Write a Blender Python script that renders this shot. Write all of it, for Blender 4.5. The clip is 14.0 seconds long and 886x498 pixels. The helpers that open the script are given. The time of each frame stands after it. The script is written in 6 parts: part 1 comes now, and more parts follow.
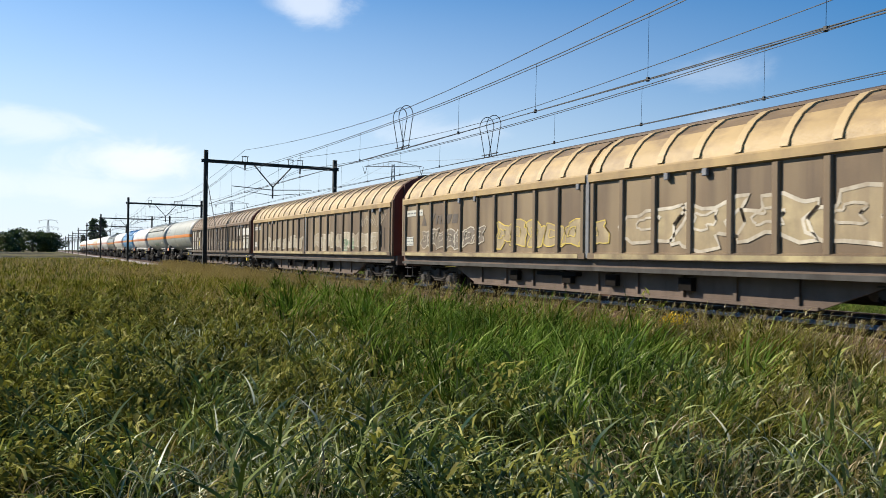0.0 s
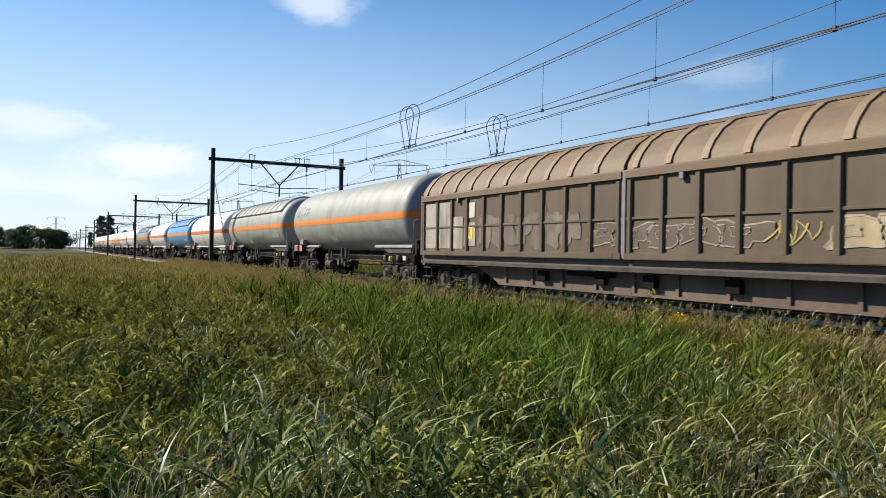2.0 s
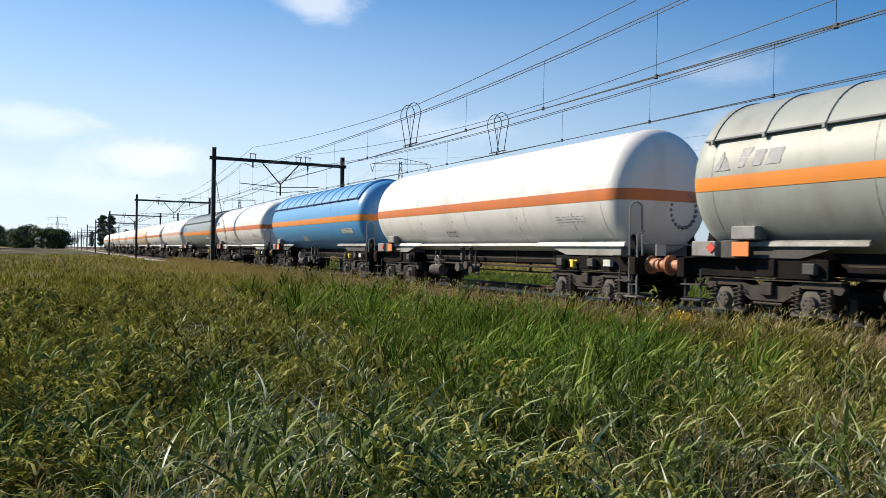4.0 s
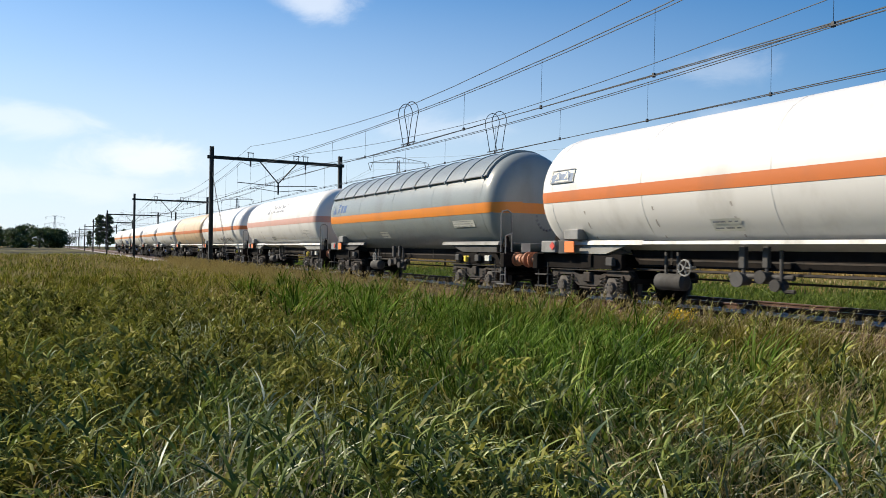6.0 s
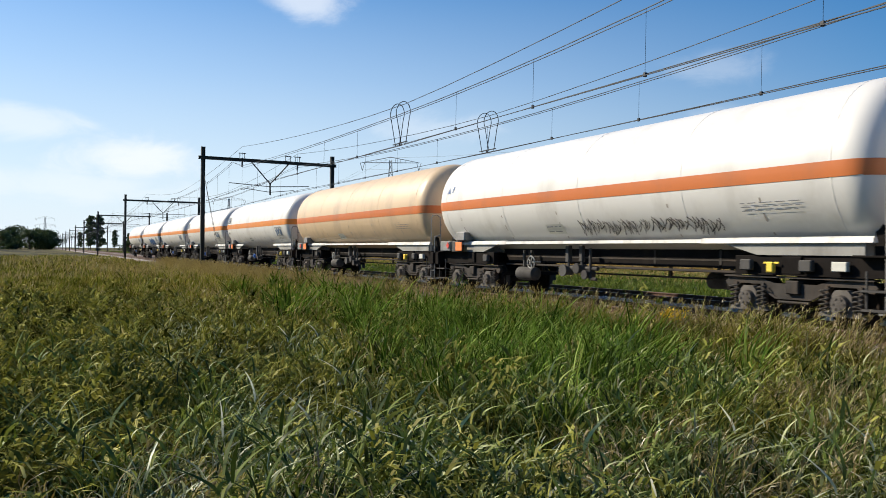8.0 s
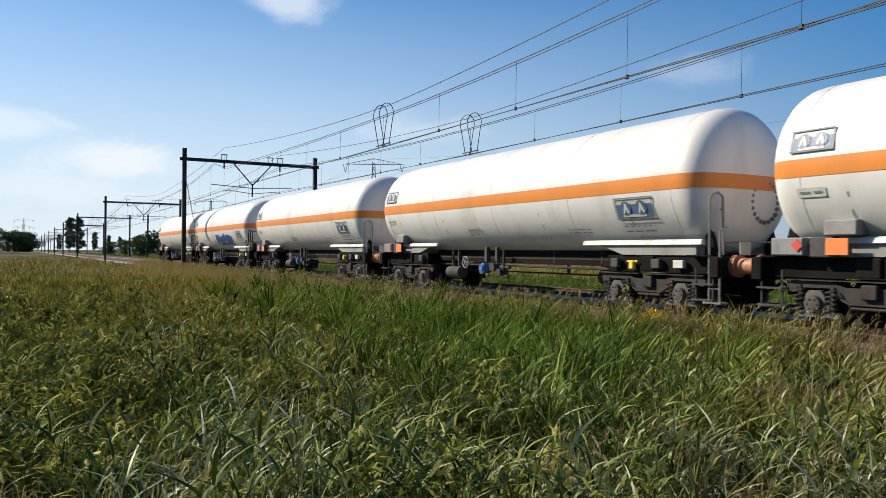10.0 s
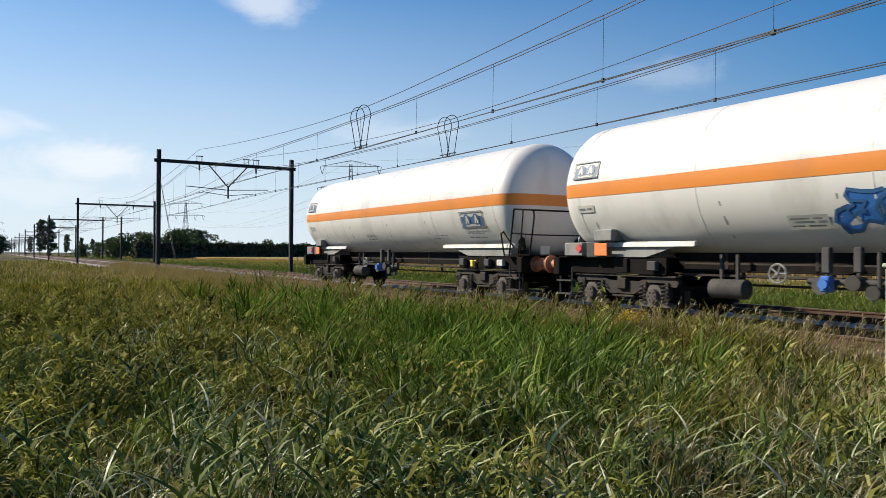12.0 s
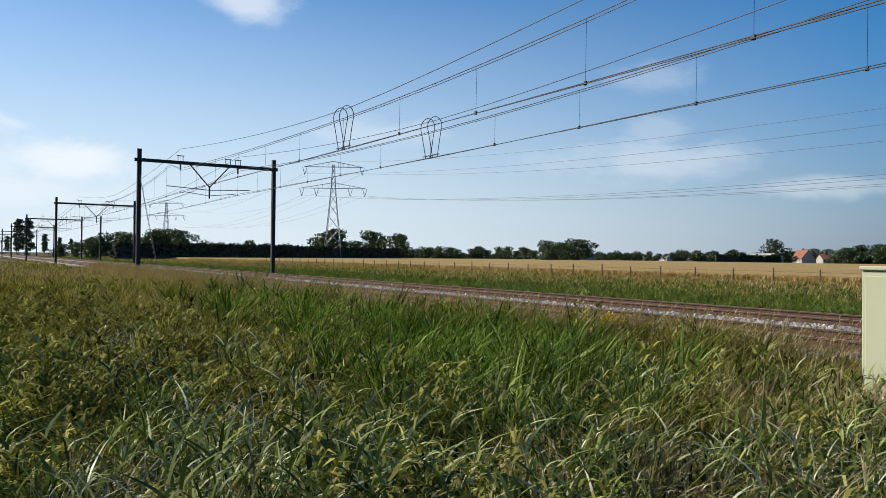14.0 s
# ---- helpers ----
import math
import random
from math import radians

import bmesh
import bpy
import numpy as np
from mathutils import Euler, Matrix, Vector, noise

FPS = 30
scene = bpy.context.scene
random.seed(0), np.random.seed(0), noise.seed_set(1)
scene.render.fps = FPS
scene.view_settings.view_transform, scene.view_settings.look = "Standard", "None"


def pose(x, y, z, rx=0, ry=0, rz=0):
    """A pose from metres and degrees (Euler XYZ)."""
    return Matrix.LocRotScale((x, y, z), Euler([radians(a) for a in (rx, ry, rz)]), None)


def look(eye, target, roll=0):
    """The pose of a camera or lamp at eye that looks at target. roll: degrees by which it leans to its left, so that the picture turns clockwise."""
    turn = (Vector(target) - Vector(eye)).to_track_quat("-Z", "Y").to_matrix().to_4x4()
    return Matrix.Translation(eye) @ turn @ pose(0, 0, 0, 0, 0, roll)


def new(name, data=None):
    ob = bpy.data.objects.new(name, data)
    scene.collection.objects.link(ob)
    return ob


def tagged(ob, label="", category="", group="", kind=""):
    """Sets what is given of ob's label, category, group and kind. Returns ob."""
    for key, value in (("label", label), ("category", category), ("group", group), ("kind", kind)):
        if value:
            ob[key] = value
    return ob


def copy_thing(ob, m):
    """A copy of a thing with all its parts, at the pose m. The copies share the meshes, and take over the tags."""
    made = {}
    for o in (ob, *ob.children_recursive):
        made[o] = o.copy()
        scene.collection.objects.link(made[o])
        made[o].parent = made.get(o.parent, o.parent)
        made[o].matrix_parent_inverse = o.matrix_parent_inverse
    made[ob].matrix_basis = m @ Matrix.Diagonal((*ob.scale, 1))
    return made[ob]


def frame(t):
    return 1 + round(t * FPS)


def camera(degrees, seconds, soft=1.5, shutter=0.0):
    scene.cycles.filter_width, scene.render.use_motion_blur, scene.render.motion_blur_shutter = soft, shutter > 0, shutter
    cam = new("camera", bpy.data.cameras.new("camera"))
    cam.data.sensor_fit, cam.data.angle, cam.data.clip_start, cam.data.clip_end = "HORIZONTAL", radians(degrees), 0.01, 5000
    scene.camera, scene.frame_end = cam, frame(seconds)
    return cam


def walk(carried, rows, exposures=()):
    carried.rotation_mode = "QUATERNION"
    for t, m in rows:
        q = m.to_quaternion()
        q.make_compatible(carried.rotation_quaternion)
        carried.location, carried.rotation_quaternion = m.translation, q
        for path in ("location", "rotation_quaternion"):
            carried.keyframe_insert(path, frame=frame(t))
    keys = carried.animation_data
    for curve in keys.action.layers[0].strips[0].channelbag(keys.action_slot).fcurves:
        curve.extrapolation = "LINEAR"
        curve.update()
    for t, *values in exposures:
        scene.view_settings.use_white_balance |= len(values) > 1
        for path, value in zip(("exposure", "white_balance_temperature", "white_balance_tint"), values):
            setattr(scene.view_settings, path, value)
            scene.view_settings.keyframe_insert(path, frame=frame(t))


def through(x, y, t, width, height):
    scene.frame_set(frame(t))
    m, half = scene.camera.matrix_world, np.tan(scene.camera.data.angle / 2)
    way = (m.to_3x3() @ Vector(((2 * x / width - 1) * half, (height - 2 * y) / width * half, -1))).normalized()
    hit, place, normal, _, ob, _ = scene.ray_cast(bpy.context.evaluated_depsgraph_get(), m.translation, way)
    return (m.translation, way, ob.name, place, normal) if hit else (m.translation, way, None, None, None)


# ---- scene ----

# ---- camera ----
EYE = (0.0, 0.0, 1.266)
cam = camera(61.71, 14.0, soft=0.85, shutter=0.05)


def sight(heading, rise, roll):
    """A pose at the eye; heading in degrees from the track's far end (-x) towards +y."""
    a, e = radians(heading), radians(rise)
    way = Vector((-math.cos(a) * math.cos(e), math.sin(a) * math.cos(e), math.sin(e)))
    return look(EYE, Vector(EYE) + way * 10, roll)


SIGHTS = (
    (0.0, 28.307, 0.413, 0.732),
    (0.5, 28.266, 0.366, 0.864),
    (1.0, 28.135, 0.298, 0.802),
    (1.5, 27.958, 0.334, 0.973),
    (2.0, 27.839, 0.331, 1.018),
    (2.5, 27.763, 0.251, 1.030),
    (3.0, 27.728, 0.230, 0.967),
    (3.5, 27.728, 0.224, 0.899),
    (6.0, 27.901, 0.123, 0.768),
    (6.5, 27.992, 0.089, 0.696),
    (7.0, 28.113, 0.089, 0.677),
    (7.5, 28.274, 0.094, 0.677),
    (8.0, 28.480, 0.113, 0.534),
    (10.5, 30.220, 0.305, 0.419),
    (11.0, 30.708, 0.372, 0.391),
    (11.5, 31.111, 0.404, 0.356),
    (12.0, 31.508, 0.424, 0.362),
    (12.5, 31.927, 0.452, 0.491),
    (13.0, 32.272, 0.498, 0.547),
    (13.5, 32.600, 0.537, 0.597),
    (14.0, 32.844, 0.542, 0.586),
)
walk(cam, [(t, sight(a, e, r)) for t, a, e, r in SIGHTS], [(0, 0.66), (3.5, 0.66), (8, 0.58), (10.5, 0.50), (14, 0.50)])

# ---- sky, sun ----
SUN = Vector((-0.60, -0.56, 0.57)).normalized()
world = bpy.data.worlds.new("sky")
scene.world = world
world.use_nodes = True
wt = world.node_tree
wt.nodes.clear()


def node(tree, kind, **sets):
    n = tree.nodes.new(kind)
    for key, value in sets.items():
        n.inputs[key.replace("_", " ")].default_value = value
    return n


def ramp(tree, fac, stops, smooth=False):
    n = tree.nodes.new("ShaderNodeValToRGB")
    n.color_ramp.interpolation = "EASE" if smooth else "LINEAR"
    while len(n.color_ramp.elements) < len(stops):
        n.color_ramp.elements.new(0.5)
    for e, (p, c) in zip(n.color_ramp.elements, stops):
        e.position = p
        e.color = (*c, 1) if isinstance(c, tuple) else (c, c, c, 1)
    tree.links.new(fac, n.inputs[0])
    return n.outputs[0]


def mix(tree, fac, a, b, mode="MIX"):
    n = tree.nodes.new("ShaderNodeMix")
    n.data_type, n.blend_type = "RGBA", mode
    for socket, value in ((n.inputs[0], fac), (n.inputs[6], a), (n.inputs[7], b)):
        if isinstance(value, bpy.types.NodeSocket):
            tree.links.new(value, socket)
        else:
            socket.default_value = (*value, 1) if isinstance(value, tuple) else value
    return n.outputs[2]


sky = wt.nodes.new("ShaderNodeTexSky")
sky.sky_type, sky.sun_disc = "NISHITA", False
sky.sun_elevation, sky.sun_rotation = math.asin(SUN.z), math.atan2(SUN.x, SUN.y)
sky.air_density, sky.dust_density, sky.ozone_density = 1.0, 0.35, 4.0
place = wt.nodes.new("ShaderNodeTexCoord")
way = place.outputs["Generated"]
split = wt.nodes.new("ShaderNodeSeparateXYZ")
wt.links.new(way, split.inputs[0])
wisps = node(wt, "ShaderNodeTexNoise", Scale=11.0, Detail=9.0, Roughness=0.62, Distortion=0.5)
stretch = node(wt, "ShaderNodeMapping", Scale=(1.0, 1.0, 2.2))
wt.links.new(way, stretch.inputs[0])
wt.links.new(stretch.outputs[0], wisps.inputs[0])


def calc(op, a, b):
    n = wt.nodes.new("ShaderNodeMath")
    n.operation = op
    n.use_clamp = op == "MULTIPLY"
    for socket, value in zip(n.inputs, (a, b)):
        if isinstance(value, bpy.types.NodeSocket):
            wt.links.new(value, socket)
        else:
            socket.default_value = value
    return n.outputs[0]


def cloud(heading, rise, width, height, strength):
    """A soft cloud round one direction of the sky; degrees."""
    a, e = radians(heading), radians(rise)
    turn = node(wt, "ShaderNodeVectorRotate", Axis=(0, 0, 1), Angle=a)
    wt.links.new(way, turn.inputs[0])
    shift = node(wt, "ShaderNodeVectorMath")
    shift.operation = "SUBTRACT"
    shift.inputs[1].default_value = (-math.cos(e), 0, math.sin(e))
    wt.links.new(turn.outputs[0], shift.inputs[0])
    size = node(wt, "ShaderNodeVectorMath")
    size.operation = "MULTIPLY"
    size.inputs[1].default_value = (1.0, 1 / radians(width), 1 / radians(height))
    wt.links.new(shift.outputs[0], size.inputs[0])
    far = wt.nodes.new("ShaderNodeVectorMath")
    far.operation = "LENGTH"
    wt.links.new(size.outputs[0], far.inputs[0])
    body = ramp(wt, far.outputs["Value"], [(0.0, 1.0), (1.0, 0.0)], True)
    rag = ramp(wt, calc("ADD", calc("MULTIPLY", body, 0.5), calc("MULTIPLY", wisps.outputs[0], 0.95)), [(0.52, 0.0), (1.0, 1.0)], True)
    return calc("MULTIPLY", rag, calc("MULTIPLY", strength, ramp(wt, far.outputs["Value"], [(0.75, 1.0), (1.0, 0.0)], True)))


vivid = node(wt, "ShaderNodeHueSaturation", Saturation=1.42, Value=1.02)
wt.links.new(sky.outputs[0], vivid.inputs["Color"])
haze = ramp(wt, split.outputs[2], [(0.0, 0.85), (0.07, 0.70), (0.22, 0.25), (0.42, 0.0)])
glow = ramp(wt, calc("MULTIPLY", split.outputs[0], -1.0), [(0.45, 0.0), (0.98, 0.62)])
veil = mix(wt, ramp(wt, calc("MULTIPLY", split.outputs[0], -1.0), [(0.40, 0.0), (0.95, 1.0)]), (1.40, 2.05, 3.25), (3.2, 4.25, 5.3))
air = mix(wt, haze, vivid.outputs[0], veil)
air = mix(wt, calc("MULTIPLY", glow, ramp(wt, split.outputs[2], [(0.0, 1.0), (0.4, 0.0)])), air, (7.4, 8.2, 8.9))
cover = None
for c in ((18.0, 18.6, 4.4, 2.6, 0.6), (-1.1, 8.4, 8.0, 1.8, 0.5), (5.2, 6.3, 7.5, 2.8, 0.8), (48.0, 7.2, 12.0, 2.6, 0.34), (48.8, 9.6, 3.5, 2.0, 0.20), (48.2, 13.2, 5.0, 2.2, 0.22),
          (28.0, 9.3, 9.0, 1.8, 0.3), (2.0, 4.2, 14.0, 1.8, 0.4), (60.0, 5.0, 9.0, 1.3, 0.3), (-40.0, 14.0, 14.0, 4.0, 0.6), (100.0, 12.0, 16.0, 4.0, 0.6), (170.0, 18.0, 20.0, 5.0, 0.6)):
    one = cloud(*c)
    cover = one if cover is None else calc("MAXIMUM", cover, one)
back = node(wt, "ShaderNodeBackground", Strength=0.089)
wt.links.new(mix(wt, cover, air, (7.4, 7.7, 8.1)), back.inputs[0])
wt.links.new(back.outputs[0], wt.nodes.new("ShaderNodeOutputWorld").inputs[0])

sun = new("sun", bpy.data.lights.new("sun", "SUN"))
sun.data.energy, sun.data.angle, sun.data.color = 5.0, radians(0.55), (1.0, 0.885, 0.70)
sun.matrix_world = look((0, 0, 60), Vector((0, 0, 60)) - SUN)


# ---- materials ----
def shader(name):
    m = bpy.data.materials.new(name)
    m.use_nodes = True
    t = m.node_tree
    return m, t, t.nodes["Principled BSDF"]


def coarse(t, scale, detail=5.0, stretch=(1, 1, 1), world_space=False, rough=0.6):
    c = t.nodes.new("ShaderNodeNewGeometry" if world_space else "ShaderNodeTexCoord")
    m = node(t, "ShaderNodeMapping", Scale=stretch)
    t.links.new(c.outputs["Position" if world_space else "Object"], m.inputs[0])
    n = node(t, "ShaderNodeTexNoise", Scale=scale, Detail=detail, Roughness=rough)
    t.links.new(m.outputs[0], n.inputs[0])
    return n.outputs[0]


def shade(c, k):
    return tuple(min(1.0, v * k) for v in c)


def mat(name, base, rough=0.6, metal=0.0, vary=0.2, scale=1.2, dirt=None, amount=0.5, streak=(1.5, 1.5, 0.25), bump=0.08, grain=40, each=0.0, spec=0.5, panels=None):
    """A surface with broad variation, streaks of dirt, fine grain; each: variation from piece to piece."""
    m, t, p = shader(name)
    col = ramp(t, coarse(t, scale), [(0.3, shade(base, 1 - vary)), (0.7, shade(base, 1 + vary))])
    if dirt:
        spots = ramp(t, coarse(t, 1.6, 8, streak), [(0.62 - 0.3 * amount, 0.0), (0.80 - 0.2 * amount, min(1.0, amount + 0.25))])
        col = mix(t, spots, col, dirt)
    if panels:
        tone, reach = panels
        patches = ramp(t, coarse(t, reach, 2, (1, 0.02, 0.12)), [(0.42, 0.0), (0.62, 0.85)])
        col = mix(t, patches, col, tone)
    if each:
        info = t.nodes.new("ShaderNodeObjectInfo")
        tone = ramp(t, info.outputs["Random"], [(0, 1 - each), (1, 1 + each)])
        col = mix(t, 1.0, col, tone, "MULTIPLY")
    t.links.new(col, p.inputs["Base Color"])
    fine = coarse(t, grain, 4)
    t.links.new(ramp(t, fine, [(0.3, max(0.0, rough - 0.1)), (0.7, min(1.0, rough + 0.12))]), p.inputs["Roughness"])
    p.inputs["Metallic"].default_value = metal
    p.inputs["Specular IOR Level"].default_value = spec
    b = node(t, "ShaderNodeBump", Strength=bump, Distance=0.02)
    t.links.new(fine, b.inputs["Height"])
    t.links.new(b.outputs[0], p.inputs["Normal"])
    return m


def leaf_mat(name, tones, through=0.35, gloss=0.12, patch=0.5, dry=None, dry_at=(0.55, 0.75), other=None):
    """Leaves: tones from piece to piece, hues from patch to patch, some light passing through."""
    m = bpy.data.materials.new(name)
    m.use_nodes = True
    t = m.node_tree
    t.nodes.clear()
    geo = t.nodes.new("ShaderNodeNewGeometry")
    n = len(tones)
    col = ramp(t, geo.outputs["Random Per Island"], [(i / max(1, n - 1), c) for i, c in enumerate(tones)])
    if other:
        col = mix(t, ramp(t, coarse(t, 1.7, 3, world_space=True), [(0.46, 0.0), (0.60, 0.8)]), col, other)
    if dry:
        col = mix(t, ramp(t, coarse(t, 0.35, 4, world_space=True), [(dry_at[0], 0.0), (dry_at[1], 0.85)]), col, dry)
    tone = ramp(t, coarse(t, 1.1, 6, world_space=True), [(0.34, 1 - 1.25 * patch), (0.66, 1 + 1.25 * patch)])
    col = mix(t, 1.0, col, tone, "MULTIPLY")
    d, tr, g = (t.nodes.new("ShaderNodeBsdf" + k) for k in ("Diffuse", "Translucent", "Glossy"))
    g.inputs["Roughness"].default_value = 0.42
    g.inputs["Color"].default_value = (0.8, 0.85, 0.8, 1)
    t.links.new(col, d.inputs[0])
    t.links.new(mix(t, 1.0, col, (1.4, 1.4, 0.8), "MULTIPLY"), tr.inputs[0])
    a, b = t.nodes.new("ShaderNodeMixShader"), t.nodes.new("ShaderNodeMixShader")
    a.inputs[0].default_value, b.inputs[0].default_value = through, gloss
    t.links.new(d.outputs[0], a.inputs[1])
    t.links.new(tr.outputs[0], a.inputs[2])
    t.links.new(a.outputs[0], b.inputs[1])
    t.links.new(g.outputs[0], b.inputs[2])
    t.links.new(b.outputs[0], t.nodes.new("ShaderNodeOutputMaterial").inputs[0])
    return m


M = dict(
    mast=mat("mast_paint", (0.018, 0.021, 0.020), 0.6, 0.2, 0.3, 2, (0.05, 0.035, 0.025), 0.25),
    wire=mat("wire_copper", (0.035, 0.037, 0.04), 0.5, 0.6, 0.1),
    insulator=mat("insulator_glaze", (0.06, 0.05, 0.045), 0.3),
    galvanised=mat("galvanised_steel", (0.20, 0.22, 0.24), 0.5, 0.6, 0.2, 0.5),
    rail=mat("rail_rust", (0.080, 0.040, 0.026), 0.75, 0.2, 0.3, 3, (0.05, 0.03, 0.02), 0.4, bump=0.3),
    rail_top=mat("rail_head", (0.22, 0.17, 0.14), 0.5, 0.4, 0.15, 2),
    sleeper=mat("sleeper_wood", (0.075, 0.047, 0.034), 0.9, 0, 0.3, 2, (0.14, 0.11, 0.09), 0.3, (0.4, 4, 4), 0.4, 30, 0.3),
    clip=mat("clip_rust", (0.10, 0.05, 0.03), 0.8),
    concrete=mat("concrete", (0.36, 0.35, 0.32), 0.85, 0, 0.15, 2, (0.18, 0.17, 0.14), 0.4),
    cabinet=mat("cabinet_paint", (0.39, 0.42, 0.29), 0.5, 0, 0.06, 1.5, (0.33, 0.35, 0.25), 0.3, (1, 1, 0.3), 0.05),
    post=mat("fence_wood", (0.13, 0.085, 0.055), 0.85, 0, 0.3, 4, bump=0.3),
    steel_dark=mat("bogie_steel", (0.040, 0.036, 0.033), 0.75, 0.0, 0.4, 2.5, (0.075, 0.055, 0.042), 0.45, bump=0.25, spec=0.2),
    steel_grey=mat("frame_steel", (0.070, 0.068, 0.066), 0.75, 0.0, 0.3, 2, (0.03, 0.026, 0.024), 0.5, spec=0.2),
    black=mat("underframe_black", (0.011, 0.0095, 0.009), 0.85, 0.0, 0.3, 2, (0.025, 0.02, 0.017), 0.35, spec=0.08),
    axle_box=mat("axle_box_grey", (0.115, 0.105, 0.095), 0.7, 0.0, 0.3, 3, (0.04, 0.032, 0.027), 0.5, bump=0.2, spec=0.25),
    spring=mat("spring_steel", (0.085, 0.078, 0.07), 0.65, 0.0, 0.3, 3, (0.035, 0.028, 0.023), 0.45, spec=0.25),
    wheel=mat("wheel_steel", (0.022, 0.018, 0.016), 0.8, 0.1, 0.3, 3, (0.04, 0.028, 0.022), 0.4, spec=0.15),
    white_part=mat("white_paint", (0.60, 0.60, 0.57), 0.5, 0, 0.1, 1.5, (0.22, 0.20, 0.18), 0.4),
    orange_plate=mat("orange_plate", (0.75, 0.20, 0.05), 0.5, 0, 0.1),
    saddle_grey=mat("saddle_grey", (0.26, 0.26, 0.245), 0.6, 0, 0.15, 1.5, (0.12, 0.11, 0.10), 0.5),
    red=mat("red_paint", (0.55, 0.06, 0.04), 0.5, 0, 0.1),
    yellow=mat("yellow_paint", (0.75, 0.55, 0.06), 0.5, 0, 0.1),
    blue_valve=mat("blue_valve", (0.05, 0.16, 0.5), 0.4, 0, 0.1),
    logo=mat("logo_grey", (0.13, 0.145, 0.17), 0.5, 0, 0.15),
    logo_blue=mat("logo_blue", (0.06, 0.12, 0.26), 0.5, 0, 0.15),
    logo_faded=mat("faded_letter_grey", (0.075, 0.062, 0.052), 0.6, 0, 0.25, 3, (0.14, 0.105, 0.07), 0.5),
    step=mat("step_grey", (0.22, 0.22, 0.215), 0.6, 0.1, 0.2, 3, (0.08, 0.07, 0.06), 0.4),
    buffer=mat("buffer_rust", (0.37, 0.155, 0.08), 0.6, 0.0, 0.2, 4, (0.16, 0.075, 0.045), 0.4),
    panel=mat("panel_blue_grey", (0.075, 0.13, 0.23), 0.5, 0, 0.2, 6),
    plate=mat("data_plate", (0.52, 0.52, 0.47), 0.5, 0, 0.1, 4),
    ink=mat("plate_ink", (0.16, 0.17, 0.19), 0.6, 0, 0.2, 4),
)


# ---- building blocks ----
def box(bm, x0, x1, y0, y1, z0, z1, bevel=0.0):
    made = bmesh.ops.create_cube(bm, size=1.0)["verts"]
    for v in made:
        v.co = ((x0 + x1) / 2 + v.co.x * (x1 - x0), (y0 + y1) / 2 + v.co.y * (y1 - y0), (z0 + z1) / 2 + v.co.z * (z1 - z0))
    if bevel:
        edges = list({e for v in made for e in v.link_edges})
        bmesh.ops.bevel(bm, geom=edges, offset=bevel, segments=1, affect="EDGES")
    return bm


def rod(bm, a, b, r, seg=8, r2=None):
    a, b = Vector(a), Vector(b)
    m = Matrix.Translation((a + b) / 2) @ (b - a).to_track_quat("Z", "Y").to_matrix().to_4x4()
    bmesh.ops.create_cone(bm, cap_ends=True, segments=seg, radius1=r, radius2=r if r2 is None else r2, depth=(b - a).length, matrix=m)
    return bm


def pipe(bm, points, r, seg=6):
    for a, b in zip(points, points[1:]):
        rod(bm, a, b, r, seg)
    return bm


def prism(bm, outline, x0, x1):
    """An outline in y, z drawn out along x."""
    a = [bm.verts.new((x0, y, z)) for y, z in outline]
    b = [bm.verts.new((x1, y, z)) for y, z in outline]
    n = len(outline)
    for i in range(n):
        bm.faces.new((a[i], a[(i + 1) % n], b[(i + 1) % n], b[i]))
    bm.faces.new(a[::-1])
    bm.faces.new(b)
    bmesh.ops.recalc_face_normals(bm, faces=bm.faces)
    return bm


def slab(bm, outline, y0, y1):
    """An outline in x, z drawn out along y."""
    a = [bm.verts.new((x, y0, z)) for x, z in outline]
    b = [bm.verts.new((x, y1, z)) for x, z in outline]
    n = len(outline)
    for i in range(n):
        bm.faces.new((a[i], a[(i + 1) % n], b[(i + 1) % n], b[i]))
    bm.faces.new(a[::-1])
    bm.faces.new(b)
    bmesh.ops.recalc_face_normals(bm, faces=bm.faces)
    return bm


def turned(bm, profile, cz, seg=48, start=0.0, sweep=360.0):
    """A profile (x, radius) turned round the x axis at height cz; angles from the top towards -y."""
    full = sweep >= 359.9
    n = seg if full else seg + 1
    rings = []
    for x, r in profile:
        if r < 1e-4:
            rings.append([bm.verts.new((x, 0, cz))] * n)
        else:
            rings.append([bm.verts.new((x, -r * math.sin(radians(start + sweep * i / seg)), cz + r * math.cos(radians(start + sweep * i / seg)))) for i in range(n)])
    for a, b in zip(rings, rings[1:]):
        for i in range(seg):
            j = (i + 1) % n
            quad = []
            for v in (a[i], a[j], b[j], b[i]):
                if v not in quad:
                    quad.append(v)
            if len(quad) > 2:
                bm.faces.new(quad)
    bmesh.ops.recalc_face_normals(bm, faces=bm.faces)
    return bm


def smooth(mesh, angle=35):
    mesh.shade_smooth()
    mesh.set_sharp_from_angle(angle=radians(angle))
    return mesh


def made(name, bm, material, round_off=True):
    me = bpy.data.meshes.new(name)
    bm.to_mesh(me)
    bm.free()
    me.materials.append(material)
    return smooth(me) if round_off else me


def part(name, bm, material, parent, label="", at=None):
    """One mesh object under a thing or under a part; bm is a bmesh or a finished mesh."""
    me = made(name, bm, material) if isinstance(bm, bmesh.types.BMesh) else bm
    ob = new(name, me)
    ob.parent = parent
    if at is not None:
        ob.matrix_basis = at if isinstance(at, Matrix) else Matrix.Translation(at)
    return tagged(ob, label)


